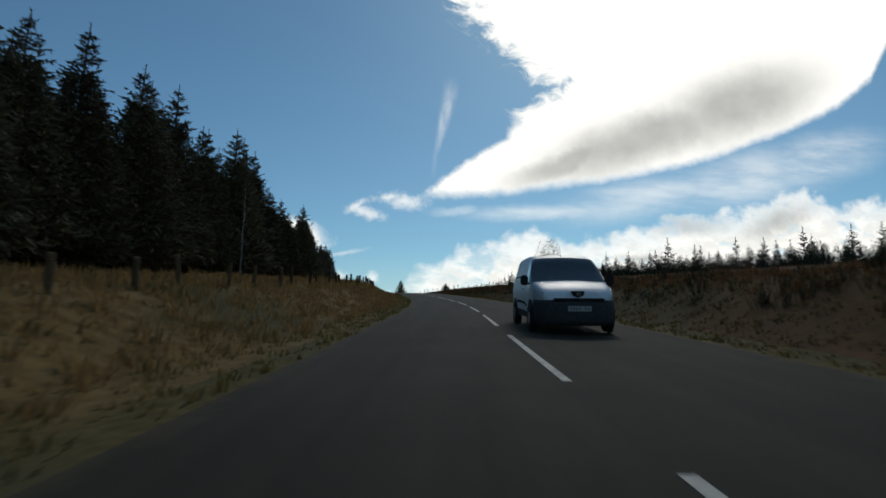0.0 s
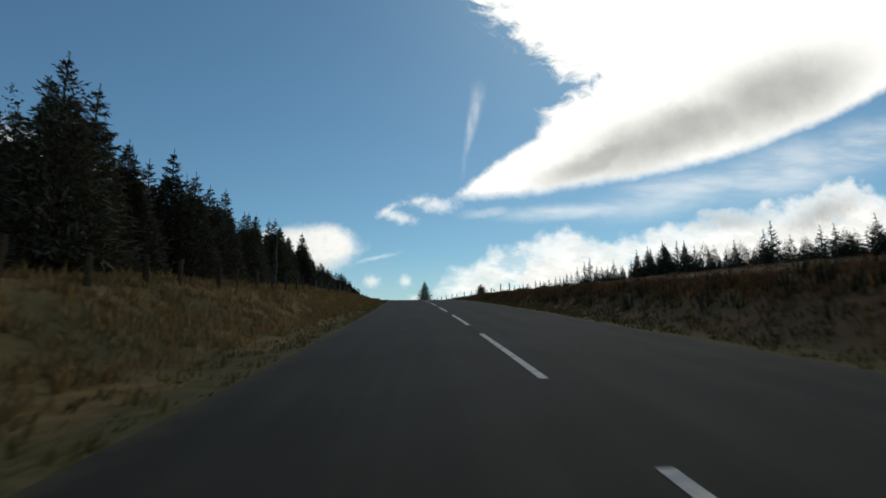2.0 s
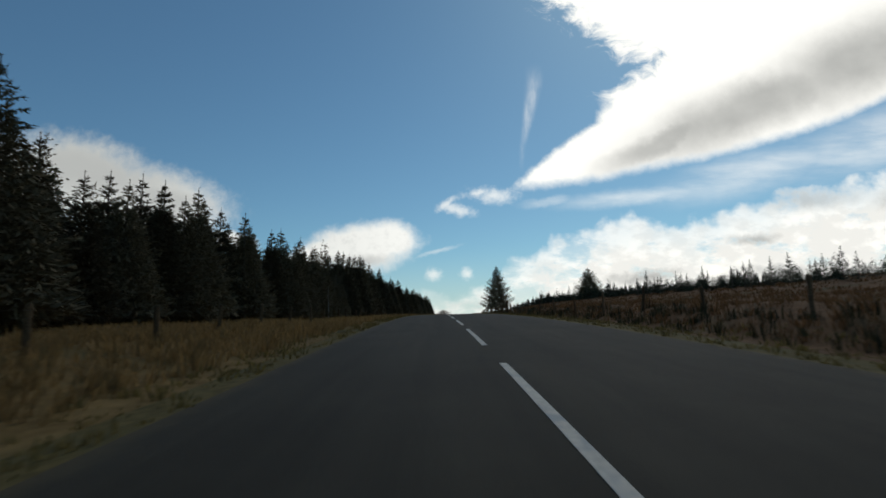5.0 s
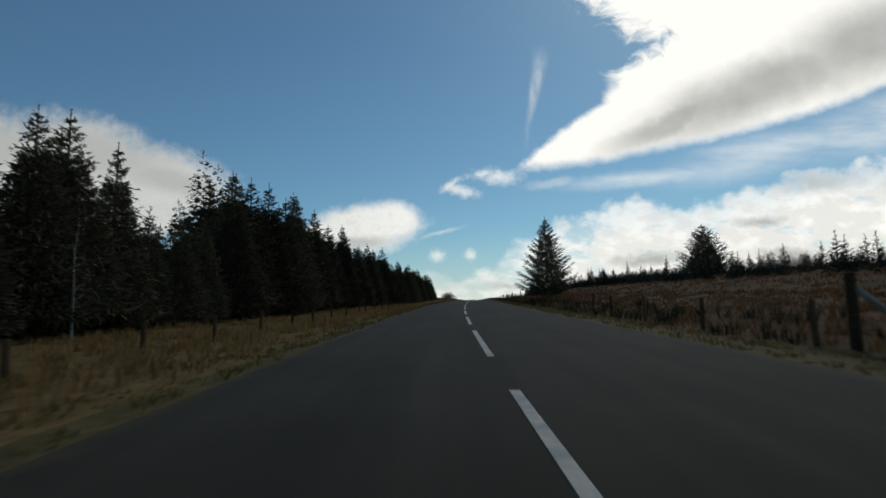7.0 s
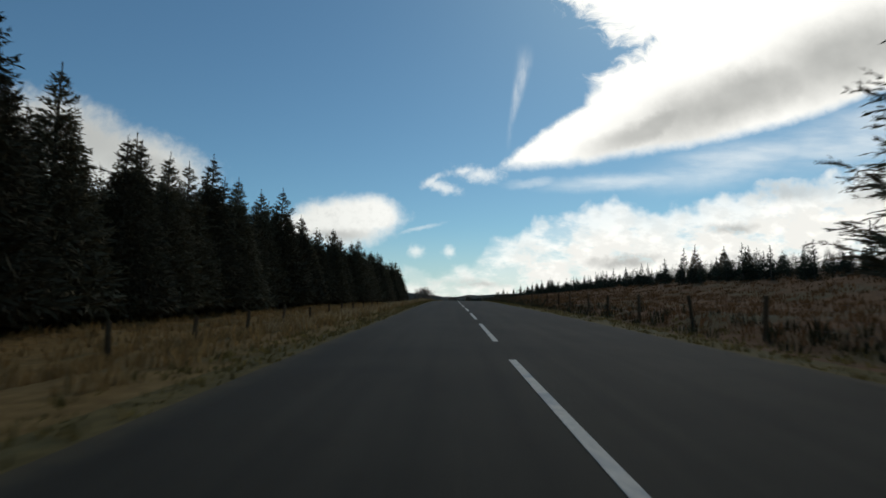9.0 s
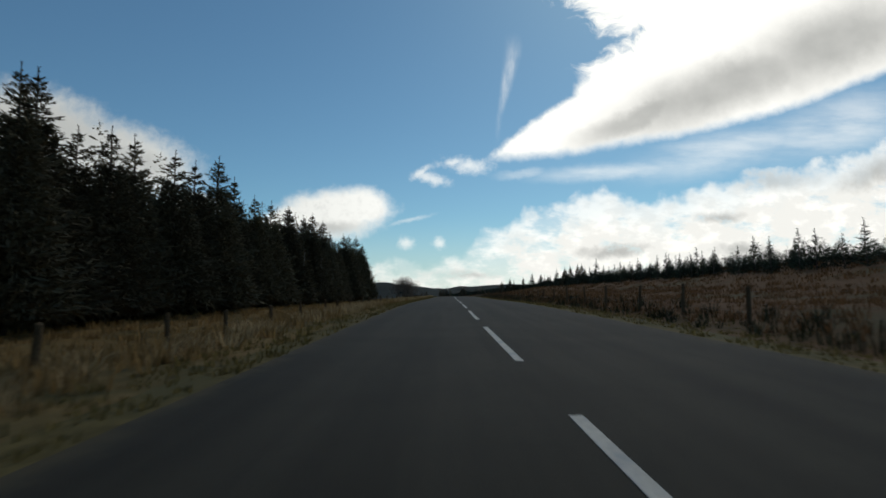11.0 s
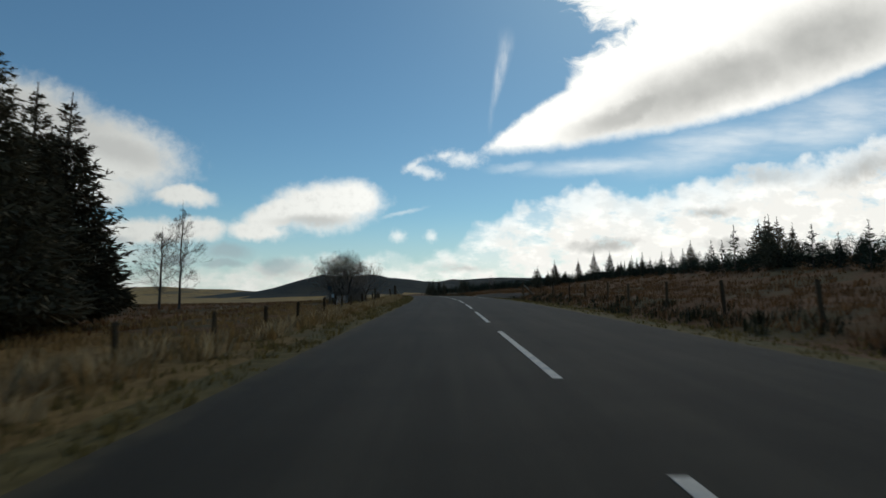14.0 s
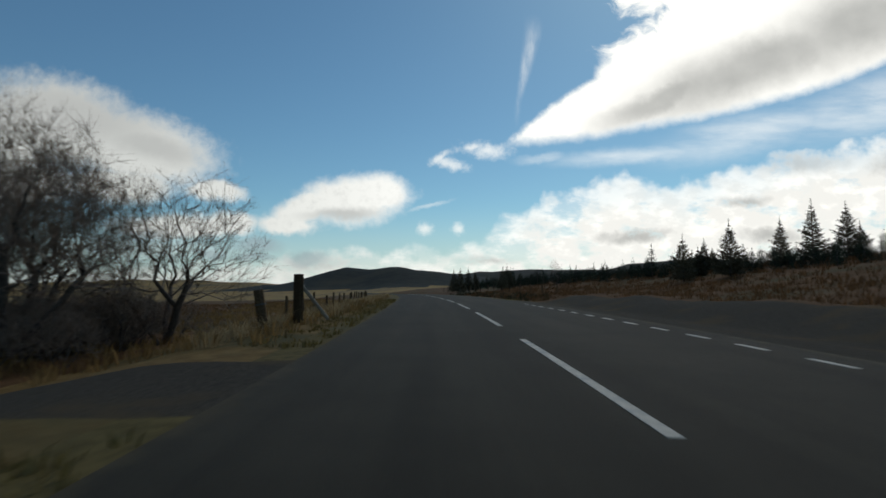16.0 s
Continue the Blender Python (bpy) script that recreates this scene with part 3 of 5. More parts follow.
def fir_crown(rng, height, radius, first, whorls, per, twigs, ragged, k=6, grain=1.0, core=0.05, rise=0.42, close=0.62):
    """A free-standing fir: clear whorls of rising boughs with upturned ends, forward twigs on each, needle sprays on the twigs."""
    tris, up_z, small = [], np.array([0, 0, 1.0]), 0.45 + 0.55 * min(1.0, height / 9)
    for w in range(whorls):
        up = 1 - (w + 0.5) / whorls
        n_boughs = max(4, int(per * (0.55 + 0.45 * up)))
        start = rng.uniform(0, 6.28)
        for i in range(n_boughs):
            u0 = min(1.0, max(0.015, up + rng.normal(0, 0.35) / whorls))
            z = height * (1 - u0 * (1 - first)) * (0.93 if height > 5 else 0.86)
            length = radius * (0.02 + 0.98 * min(1.0, 1.12 * u0) ** 0.92) * (1 - ragged * rng.random())
            a = start + 2 * math.pi * (i + rng.uniform(-0.3, 0.3)) / n_boughs
            out, side = np.array([math.cos(a), math.sin(a), 0]), np.array([-math.sin(a), math.cos(a), 0])
            lean = rise * (1.25 - 0.95 * u0) + rng.uniform(-0.10, 0.10)
            n = max(5, int(twigs * (0.25 + 0.75 * length / radius)))
            u = (np.arange(n) + rng.random(n) * 0.9) / n * 0.88 + 0.12
            at = up_z * z + (u * length)[:, None] * out + (length * (lean * u + 0.22 * u ** 3))[:, None] * up_z
            size = np.minimum(length * 0.34 * (1.15 - 0.75 * u), 0.75) * rng.uniform(0.6, 1.25, n) + 0.07
            turn = np.where(np.arange(n) % 2, 1, -1) * rng.uniform(0.45, 1.0, n) * (1.1 - 0.5 * u)
            d = np.cos(turn)[:, None] * out + np.sin(turn)[:, None] * side
            d[:, 2] += lean * 0.7 + rng.uniform(-0.30, 0.18, n)
            v = np.tile((np.arange(k) + 0.6) / k, n)
            base = np.repeat(at, k, 0) + np.repeat(d * size[:, None], k, 0) * v[:, None]
            away = np.repeat(d, k, 0) + rng.normal(0, 0.5, (n * k, 3))
            tris += spray_fans(rng, base, away, rng.uniform(0.10, 0.22, n * k) * (1.2 - 0.45 * v) * grain * small * min(1.0, 0.5 + 0.6 * length), 0.20)
            tris += spray_fans(rng, at, d, size, 0.035)
            stem = np.linspace(0.05, 0.92, 8 if height > 5 else 4)
            a0 = up_z * z + (stem * length)[:, None] * out + (length * (lean * stem + 0.22 * stem ** 3))[:, None] * up_z
            tris += spray_fans(rng, a0[:-1], a0[1:] - a0[:-1], np.full(len(a0) - 1, 1.15), 0.06)
    # old needles round the stem
    n = int(whorls * per * ((26 if height > 5 else 3) + 190 * max(0.0, close - 0.62)))
    f = rng.random(n) ** 1.3 * 0.80
    reach = radius * (1 - f) * close
    a, r = rng.uniform(0, 2 * np.pi, n), np.sqrt(rng.random(n))
    c = np.stack([np.cos(a) * r * reach, np.sin(a) * r * reach, height * (first + (0.93 - first) * f) + 0.25 * r * reach], 1)
    away = np.stack([np.cos(a), np.sin(a), rng.uniform(-0.6, 0.5, n)], 1) + rng.normal(0, 0.6, (n, 3))
    tris += spray_fans(rng, c, away, rng.uniform(0.7, 1.5, n) * (core * 1.5 * reach + 0.06), 0.20)
    # the leader and its short needles
    m = 26
    b = np.stack([np.zeros(m), np.zeros(m), height * rng.uniform(0.84, 0.97, m)], 1)
    away = rng.normal(0, 0.6, (m, 3)) + (0, 0, 1.0)
    tris += spray_fans(rng, b, away, rng.uniform(0.04, 0.10, m), 0.2)
    return np.concatenate(tris)


def tube(points, radii, sides=5):
    """A tapered tube along points: (verts, faces)."""
    verts, faces = [], []
    points = [Vector(p) for p in points]
    for i, (p, r) in enumerate(zip(points, radii)):
        d = (points[min(i + 1, len(points) - 1)] - points[max(i - 1, 0)]).normalized()
        u = d.cross(Vector((0.31, 0.95, 0.1))).normalized()
        v = d.cross(u)
        for k in range(sides):
            a = 2 * math.pi * k / sides
            verts.append(p + (math.cos(a) * u + math.sin(a) * v) * float(r))
    for i in range(len(points) - 1):
        for k in range(sides):
            a, b = i * sides + k, i * sides + (k + 1) % sides
            faces.append((a, b, b + sides, a + sides))
    return verts, faces


def conifer(name, seed, height, radius, first=0.10, whorls=24, per=9, sprays=14, ragged=0.35, needles=None, label="", category="tree", group="", spray=0.30, slim=0.22, fine=0, lift=0.0, fir=None):
    rng = np.random.default_rng(seed)
    pts = [(rng.normal(0, 0.03) * f, rng.normal(0, 0.03) * f, f * height * 0.97 - 0.15 * (f == 0)) for f in np.linspace(0, 1, 7)]
    tree = bpy.data.objects.new(name, None)
    scene.collection.objects.link(tree)
    tree.empty_display_size = 0.3
    link_mesh("trunk", *tube(pts, [height * 0.016 * (1 - 0.93 * f) + 0.006 for f in np.linspace(0, 1, 7)], 7), BARK, tree, smooth=True)
    crown = fir_crown(rng, height, radius, first, whorls, per, sprays, ragged, *fir) if fir else spruce_crown(rng, height, radius, first, whorls, per, sprays, ragged, spray, slim, fine, lift)
    tri_soup("crown", crown, needles or NEEDLE, tree)
    return tagged(tree, label, category, group)


def bare_branches(rng, start, way, length, radius, depth, out, spread=0.6, rise=0.12, extra=0):
    """Grows a limb and its forks; out gathers (points, radii)."""
    n = (2, 3, 4)[depth] if depth < 3 else 5
    pts, p, d = [start], Vector(start), Vector(way).normalized()
    for i in range(n):
        d = (d + Vector([float(v) for v in rng.normal(0, 0.10, 3)]) + Vector((0, 0, rise * 0.5))).normalized()
        p = p + d * float(length / n)
        pts.append(p.copy())
    out.append((pts, [radius * (1 - 0.65 * i / n) for i in range(n + 1)], depth))
    if depth == 0:
        return
    forks = int(rng.integers(3, 6)) + extra
    for j in range(forks):
        i = int(rng.integers(n // 2, n + 1)) if j else n
        side = Vector([float(v) for v in rng.normal(0, 1, 3)]).normalized()
        w = ((pts[i] - pts[i - 1]).normalized() + side * spread + Vector((0, 0, rise))).normalized()
        bare_branches(rng, pts[i], w, length * rng.uniform(0.5, 0.8), radius * 0.5, depth - 1, out, spread, rise, extra)


def stand(tree, x, y, turn=0.0, size=1.0, sink=0.05):
    z = float(ground_z(x, y))
    tree.matrix_basis = pose(x, y, z - sink, 0, 0, turn) @ Matrix.Diagonal((size, size, size, 1))
    return tree


def plant(first, x, y, turn, size):
    """A copy of a tree on the ground, scaled."""
    t = copy_thing(first, Matrix())
    return stand(t, x, y, turn, size)


def at_road(s, off):
    y = metre(s)
    return float(mid_x(y)) + off, y


rng = np.random.default_rng(7)
FOREST = "spruces of the dark plantation"
TALL = "tall dark green spruce in a dense plantation"
kinds = [conifer("spruce", 20 + i, 9.5, 2.5 + 0.25 * (i % 3), 0.03, 24, 9, 10, 0.36, fir=(6, 1.05, 0.048, 0.30, 0.84), label=TALL, group=FOREST) for i in range(6)]
second = [conifer("spruce", 120 + i, 9.5, 2.3 + 0.2 * (i % 2), 0.04, 22, 8, 9, 0.38, fir=(5, 1.2, 0.06, 0.30, 0.84), label=TALL, group=FOREST) for i in range(4)]


def forest_row(off, gap, start, end):
    spots, s = [], start
    while s < end:
        spots.append((s + rng.uniform(-0.7, 0.7), off + rng.uniform(-0.9, 0.9) - 1.5 * max(0, (60 - s) / 60)))
        s += gap * rng.uniform(0.75, 1.3)
    return spots


def regrowth(s, off):
    """A felled wedge of the plantation where the trees are half grown."""
    return 0.6 if 184.5 < s < 192.5 + 1.25 * (-off - 16.4) else 1.0


def forest_size(s):
    """Taller and lower stretches of the plantation."""
    return float(np.interp(s, [0, 40, 60, 88, 112, 140, 180, 200, 226, 240, 254, 282, 310, 330, 358], [1.30, 1.12, 0.98, 0.93, 1.02, 0.97, 1.0, 1.25, 1.15, 1.02, 1.13, 1.04, 1.02, 1.12, 1.08]))


for i, (s, off) in enumerate(forest_row(-19.0, 3.2, -13.0, 356)):
    x, y = at_road(s, off)
    size = rng.uniform(0.82, 1.10) * forest_size(s) * regrowth(s, off)
    if i < len(second):
        stand(second[i], x, y, rng.uniform(0, 360), size)
    else:
        plant(second[i % len(second)], x, y, rng.uniform(0, 360), size)
for i, (s, off) in enumerate(forest_row(-16.4, 2.85, -14.0, 353.5) + [(354.2, -16.6)]):
    x, y = at_road(s, off)
    size = rng.uniform(0.82, 1.10) * forest_size(s) * regrowth(s, off)
    if i < len(kinds):
        stand(kinds[i], x, y, rng.uniform(0, 360), size)
    else:
        plant(kinds[i % len(kinds)], x, y, rng.uniform(0, 360), size)

# deeper rows, past counting: one mass of the same spruces
crowns = [spruce_crown(np.random.default_rng(40 + i), 9.5, 2.3, 0.02, 20, 7, 7, 0.34, 0.46, 0.32) for i in range(4)]


def massed(name, spots, shapes, sizes, material, label, category):
    tris = []
    for i, (s, off) in enumerate(spots):
        x, y = at_road(s, off) if abs(off) < 200 else (off, s)
        a, k = rng.uniform(0, 6.28), sizes(s, off)
        m = np.array([[math.cos(a), -math.sin(a), 0], [math.sin(a), math.cos(a), 0], [0, 0, 1]]) * k
        tris.append(shapes[i % len(shapes)] @ m.T + (x, y, float(ground_z(x, y)) - 0.05))
    return tagged(tri_soup(name, np.concatenate(tris), material), label, category, kind="stuff")


deep = forest_row(-21.8, 3.2, -12, 355) + forest_row(-25.5, 3.8, -10, 354) + forest_row(-30.5, 4.8, -8, 353) + forest_row(-37, 6.5, -8, 352)
massed("forest", deep, crowns, lambda s, off: rng.uniform(0.85, 1.18) * forest_size(s) * regrowth(s, off), NEEDLE, "dense dark spruce plantation behind its front rows", "forest")

# a far strip of woodland across the open fields
far_crowns = [spruce_crown(np.random.default_rng(90 + i), 9.5, 3.0, 0.02, 7, 5, 3, 0.3, 0.6, 0.4) for i in range(3)]
massed("far_wood", [(1950 + rng.uniform(-40, 40), -rng.uniform(1010, 1205)) for _ in range(220)], far_crowns, lambda s, off: rng.uniform(0.6, 1.1), NEEDLE, "dark strip of woodland far across the fields", "forest")

YOUNG = "young spruces on the open slope"


def young_size(s):
    return float(np.interp(s, [0, 70, 98, 118, 130, 230, 260, 330, 350, 420, 500], [0.95, 1.02, 1.05, 1.05, 0.72, 0.82, 0.95, 0.98, 1.0, 0.85, 0.9]))


def slope_row(s):
    """How far right of the road the plantation on the slope begins."""
    return float(np.interp(s, [0, 60, 110, 230, 330, 365, 400, 440, 520], [26, 26, 25, 24, 23, 22, 25, 22, 16]))


small = [conifer("young_spruce", 60 + i, 2.7, 0.74 + 0.06 * (i % 3), 0.02, 9, 6, 7, 0.50, YOUNG_NEEDLE, "small young spruce planted on a heather slope", group=YOUNG, fir=(3, 1.0, 0.08, 0.40, 0.60)) for i in range(6)]
row, s = [], -4.0
while s < 500:
    row.append((s, slope_row(s) + rng.uniform(-0.8, 0.8)))
    s += (1.7 if s < 360 else 2.4) * rng.uniform(0.6, 1.5)
for i, (s, off) in enumerate(row):
    x, y = at_road(s, off)
    size = young_size(s) * rng.uniform(0.75, 1.20) * (1.3 if rng.random() < 0.16 else 1.0)
    if i < len(small):
        stand(small[i], x, y, rng.uniform(0, 360), size)
    else:
        plant(small[i % len(small)], x, y, rng.uniform(0, 360), size)
seedlings = [spruce_crown(np.random.default_rng(80 + i), 2.5, 0.95, 0.01, 9, 5, 4, 0.45, 0.46, 0.15) for i in range(4)]
behind = []
for step_out in (0.8, 2.2, 3.6, 5.2, 7.2, 9.5, 12.5, 16, 21):
    s = -6.0
    while s < 520:
        behind.append((s, slope_row(s) + step_out + rng.uniform(-0.9, 0.9)))
        s += (1.5 if step_out < 6 else 2.1) * rng.uniform(0.6, 1.5)
massed("young_plantation", behind, seedlings, lambda s, off: young_size(s) * rng.uniform(0.42, 0.86) * (1.35 if rng.random() < 0.08 else 1.0), YOUNG_NEEDLE,
       "rows of small young spruces on the rising slope", "plantation")

x, y = at_road(219, 9.0)
stand(conifer("spruce", 91, 9.6, 3.35, 0.03, 25, 10, 26, 0.34, fir=(11, 0.62, 0.05, 0.52), label="lone bushy spruce beside the road on brown heath"), x, y, 40)
x, y = at_road(224, 28)
stand(conifer("spruce", 92, 6.4, 3.3, 0.03, 16, 10, 16, 0.22, fir=(5, 1.3, 0.10, 0.5), label="broad rounded dark spruce on the slope"), x, y, 10)
# taller spruces that stand out of the young plantation and past the lay-by: metres driven, offset, top over the road
for i, (s, off, top) in enumerate(((421.8, 28.0, 7.7), (422.0, 30.7, 7.5), (429.0, 37.4, 6.8), (421.0, 25.1, 6.2), (420.3, 21.0, 6.0), (423.0, 19.0, 5.1), (430.0, 24.5, 5.4), (396.0, 29.6, 6.7),
                                   (371.5, 23.2, 6.3), (376.0, 25.5, 7.0), (381.0, 28.5, 7.6), (385.5, 30.8, 7.9), (379.0, 29.5, 6.6), (265.6, 23.9, 6.2), (263.0, 25.5, 5.9), (256.0, 24.0, 5.3),
                                   (425.5, 21.5, 4.3), (434.0, 27.5, 4.6), (418.5, 31.0, 5.6), (471.0, 16.1, 5.2), (468.5, 14.8, 4.7), (474.5, 17.6, 4.8), (479.0, 11.2, 5.1), (476.0, 9.2, 4.8), (482.5, 13.2, 4.6), (485.0, 9.6, 5.0),
                                   (404.0, 27.5, 5.0), (410.0, 26.8, 4.6), (103.6, 27.6, 6.7), (106.4, 27.2, 6.3), (109.6, 27.4, 6.2), (101.8, 26.9, 6.2), (105.0, 28.8, 6.2), (99.5, 27.8, 6.3))):
    x, y = at_road(s, off)
    h = max(2.2, top - float(ground_z(x, y)) + float(mid_z(y)))
    stand(conifer("spruce", 300 + i, h, (0.27 + 0.05 * (i % 3)) * h, 0.02, 15, 8, 11, 0.48, fir=(6, 0.85, 0.08, 0.46, 0.66), label="dark spruce standing above the young plantation", group="taller spruces of the slope"), x, y, 25 * i)


def spreading_tree(seed, height, wide, stems, label, group="", thick=0.10, points=1500, low=0.16, twigs=4, direct=0.40, bark=None):
    """A leafless tree: limbs reach out to points spread through a rounded crown, each from the nearest limb, and end in fine twigs."""
    r = np.random.default_rng(seed)
    tree = new("bare_tree")
    # places in the crown
    way = r.normal(0, 1, (points * 3, 3))
    way /= np.linalg.norm(way, axis=1)[:, None]
    way[:, 2] = np.where(way[:, 2] < -0.45, -way[:, 2], way[:, 2])
    lumps = 1 + 0.10 * np.sin(3 * np.arctan2(way[:, 1], way[:, 0]) + seed) + 0.07 * np.sin(5 * way[:, 2] * 2 + seed)
    at = way * (r.random(points * 3) ** 0.45 * lumps)[:, None] * (wide, wide, 0.55 * height) + (0, 0, 0.45 * height)
    at = at[at[:, 2] > low * height][:points]
    at = at[np.argsort(np.linalg.norm(at, axis=1))]
    room = 14 * points + 200
    place, parent, path, count = np.zeros((room, 3)), np.zeros(room, int), np.zeros(room), 1
    place[0] = (0, 0, -0.15)

    def reach(start, end, step):
        nonlocal count
        here, first = start, place[start].copy()
        n = max(1, int(np.linalg.norm(end - first) / step))
        for j in range(1, n + 1):
            p = first + (end - first) * j / n
            if j < n:
                p = p + r.normal(0, 0.055 * step, 3) + (0, 0, -0.10 * step * math.sin(math.pi * j / n))
            place[count], parent[count], path[count] = p, here, path[here] + float(np.linalg.norm(p - place[here]))
            here, count = count, count + 1
        return here

    for i in range(stems):
        a = 2 * math.pi * (i + r.uniform(-0.3, 0.3)) / stems
        lean = r.uniform(0.25, 0.6) * wide if stems > 1 else 0.02
        foot = reach(0, np.array([0.10 * math.cos(a), 0.10 * math.sin(a), 0.05]), 0.2)
        reach(foot, np.array([lean * math.cos(a), lean * math.sin(a), height * r.uniform(0.30, 0.45)]), 0.35)
    ends = []
    for p in at:
        near = place[:count]
        cost = np.linalg.norm(near - p, axis=1) + direct * path[:count] + np.maximum(0, near[:, 2] - p[2]) * 0.8
        ends.append(reach(int(np.argmin(cost)), p, 0.30))
    load = np.zeros(count)
    load[ends] = 1
    for i in range(count - 1, 0, -1):
        load[parent[i]] += load[i]
    full = max(load[1:].max(), 1.0)
    girth = np.maximum(thick * (np.maximum(load, 1) / full) ** 0.60, 0.0032)
    pieces = {"trunk": [], "crown": []}
    for i in range(1, count):
        j = parent[i]
        pieces["trunk" if girth[i] > 0.30 * thick else "crown"].append((place[j], place[i], girth[j] if 0 < j and girth[j] < 1.6 * girth[i] else girth[i], girth[i]))
    for e in ends:
        out = place[e] - place[parent[e]]
        out = out / (np.linalg.norm(out) + 1e-6)
        for _ in range(twigs):
            w = r.normal(0, 1, 3)
            w = out * 0.9 + 0.8 * w / np.linalg.norm(w) + (0, 0, 0.25)
            tip = place[e] + w * wide * r.uniform(0.04, 0.12)
            pieces["crown"].append((place[e] if _ else place[parent[e]], tip, 0.0032, 0.0018))
    for kind, limbs in pieces.items():
        verts, faces = [], []
        for p, q, r0, r1 in limbs:
            vs, fs = tube((p, q), (r0, r1), 7 if kind == "trunk" else 3)
            base = len(verts)
            verts += vs
            faces += [tuple(base + i for i in face) for face in fs]
        link_mesh(kind, verts, faces, (bark or GREY_BARK) if kind == "trunk" else TWIG_BARK, tree, smooth=True)
    return tagged(tree, label, "tree", group)


x, y = at_road(35.4, 6.0)
stand(spreading_tree(5, 3.9, 1.10, 5, "small many-stemmed leafless tree on the road bank", thick=0.030, points=620, low=0.40, twigs=6, direct=0.35), x, y)
for i, (s, off, h, wide, stems, label) in enumerate(((390.6, -10.5, 5.2, 2.85, 6, "many-stemmed leafless willow with a rounded crown"), (392.6, -11.8, 5.2, 2.8, 5, "leafless willow crowded against another willow"),
                                                     (394.7, -9.1, 4.9, 2.9, 3, "open leafless willow with three forking stems"))):
    x, y = at_road(s, off)
    stand(spreading_tree(11 + i, h, wide, stems, label, "willows", thick=0.105, points=2200 if i < 2 else 850, low=0.05, twigs=6 if i < 2 else 5), x, y, 40 * i)
thickets = []
for i, (s, off, h) in enumerate(((391.2, -9.9, 1.4), (392.6, -10.6, 1.6), (389.9, -11.6, 1.4), (395.3, -10.4, 1.3))):
    x, y = at_road(s, off)
    thickets.append(stand(spreading_tree(51 + i, h, 1.1, 7, "low tangled leafless thicket on the brown moor", thick=0.020, points=420, low=0.06, twigs=4), x, y))
    tagged(thickets[-1], "low tangled leafless thicket on the brown moor", "thicket", kind="stuff").name = "thicket"
for i in range(26):
    x, y = at_road(390.0 + 0.25 * i + rng.uniform(-0.4, 0.4), -9.0 - 3.2 * rng.random())
    plant(thickets[i % 4], x, y, rng.uniform(0, 360), rng.uniform(0.75, 1.15)).name = "thicket"


def birch(seed, height, wide, label, group="birches", thick=0.10, bark=None, depth=3):
    """An upright birch: one straight stem to the top, rising side branches with fine twigs."""
    r = np.random.default_rng(seed)
    tree = new("bare_tree")
    stem = [Vector((r.normal(0, 0.05) * f, r.normal(0, 0.05) * f, height * f - 0.1 * (f == 0))) for f in np.linspace(0, 1, 9)]
    link_mesh("trunk", *tube(stem, [thick * (1 - f) ** 0.8 + 0.008 for f in np.linspace(0, 1, 9)], 7), bark or GREY_BARK, tree, smooth=True)
    limbs = []
    count = 46 if depth > 1 else 16
    for i in range(count):
        f = 0.16 + 0.80 * (i + r.random()) / count
        a = r.uniform(0, 6.28)
        reach = wide * math.sin(math.pi * min(1.0, 0.22 + 0.85 * f)) ** 0.8 * r.uniform(0.6, 1.1)
        way = Vector((math.cos(a), math.sin(a), 0.45 + 0.5 * f))
        bare_branches(r, Vector((0, 0, height * f)), way, 0.50 * reach, 0.022, depth, limbs, 0.6, 0.06, 0)
    verts, faces = [], []
    for pts, radii, d in limbs:
        v, f = tube(pts, [max(q, 0.0045) for q in radii], 3)
        base = len(verts)
        verts += v
        faces += [tuple(base + i for i in face) for face in f]
    link_mesh("crown", verts, faces, bark or GREY_BARK, tree, smooth=True)
    return tagged(tree, label, "tree", group)


# pale birch stems among the front spruces
for i, (s, off, h) in enumerate(((36, -14.6, 6.6), (39, -15.1, 6.8), (97, -14.2, 6.4), (178, -14.8, 4.5), (311, -14.8, 6.0), (317, -14.6, 5.4))):
    x, y = at_road(s, off)
    stand(birch(200 + i, h, 0.7, "slim pale leafless birch at the plantation edge", "edge birches", 0.05, PALE_BARK, 1), x, y)
for i, (s, off, h, wide) in enumerate(((376.5, -24.0, 6.8, 2.6), (377, -22.6, 9.2, 2.3), (408, -46, 10.0, 3.4))):
    x, y = at_road(s, off)
    stand(birch(31 + i, h, wide, "slender leafless birch in the open field"), x, y)
x, y = at_road(456, 19)
stand(spreading_tree(41, 3.6, 1.0, 2, "leafless birch on the slope past the lay-by", thick=0.06, points=300, low=0.2), x, y)


# ---- fences ----
def post_mesh(rng, height, r):
    """A round stake with a worn, slightly slanted top: (verts, faces)."""
    n, verts, faces = 9, [], []
    for z, k in ((-0.25, 1.0), (0.3, 0.98), (height - 0.03, 0.95), (height, 0.82)):
        for i in range(n):
            a = 2 * math.pi * i / n
            rr = r * k * (1 + rng.uniform(-0.05, 0.05))
            verts.append((rr * math.cos(a), rr * math.sin(a), z + (0.02 * math.cos(a) if z > 0.5 else 0)))
    for j in range(3):
        for i in range(n):
            a, b = j * n + i, j * n + (i + 1) % n
            faces.append((a, b, b + n, a + n))
    faces.append(tuple(range(3 * n, 4 * n)))
    return verts, faces


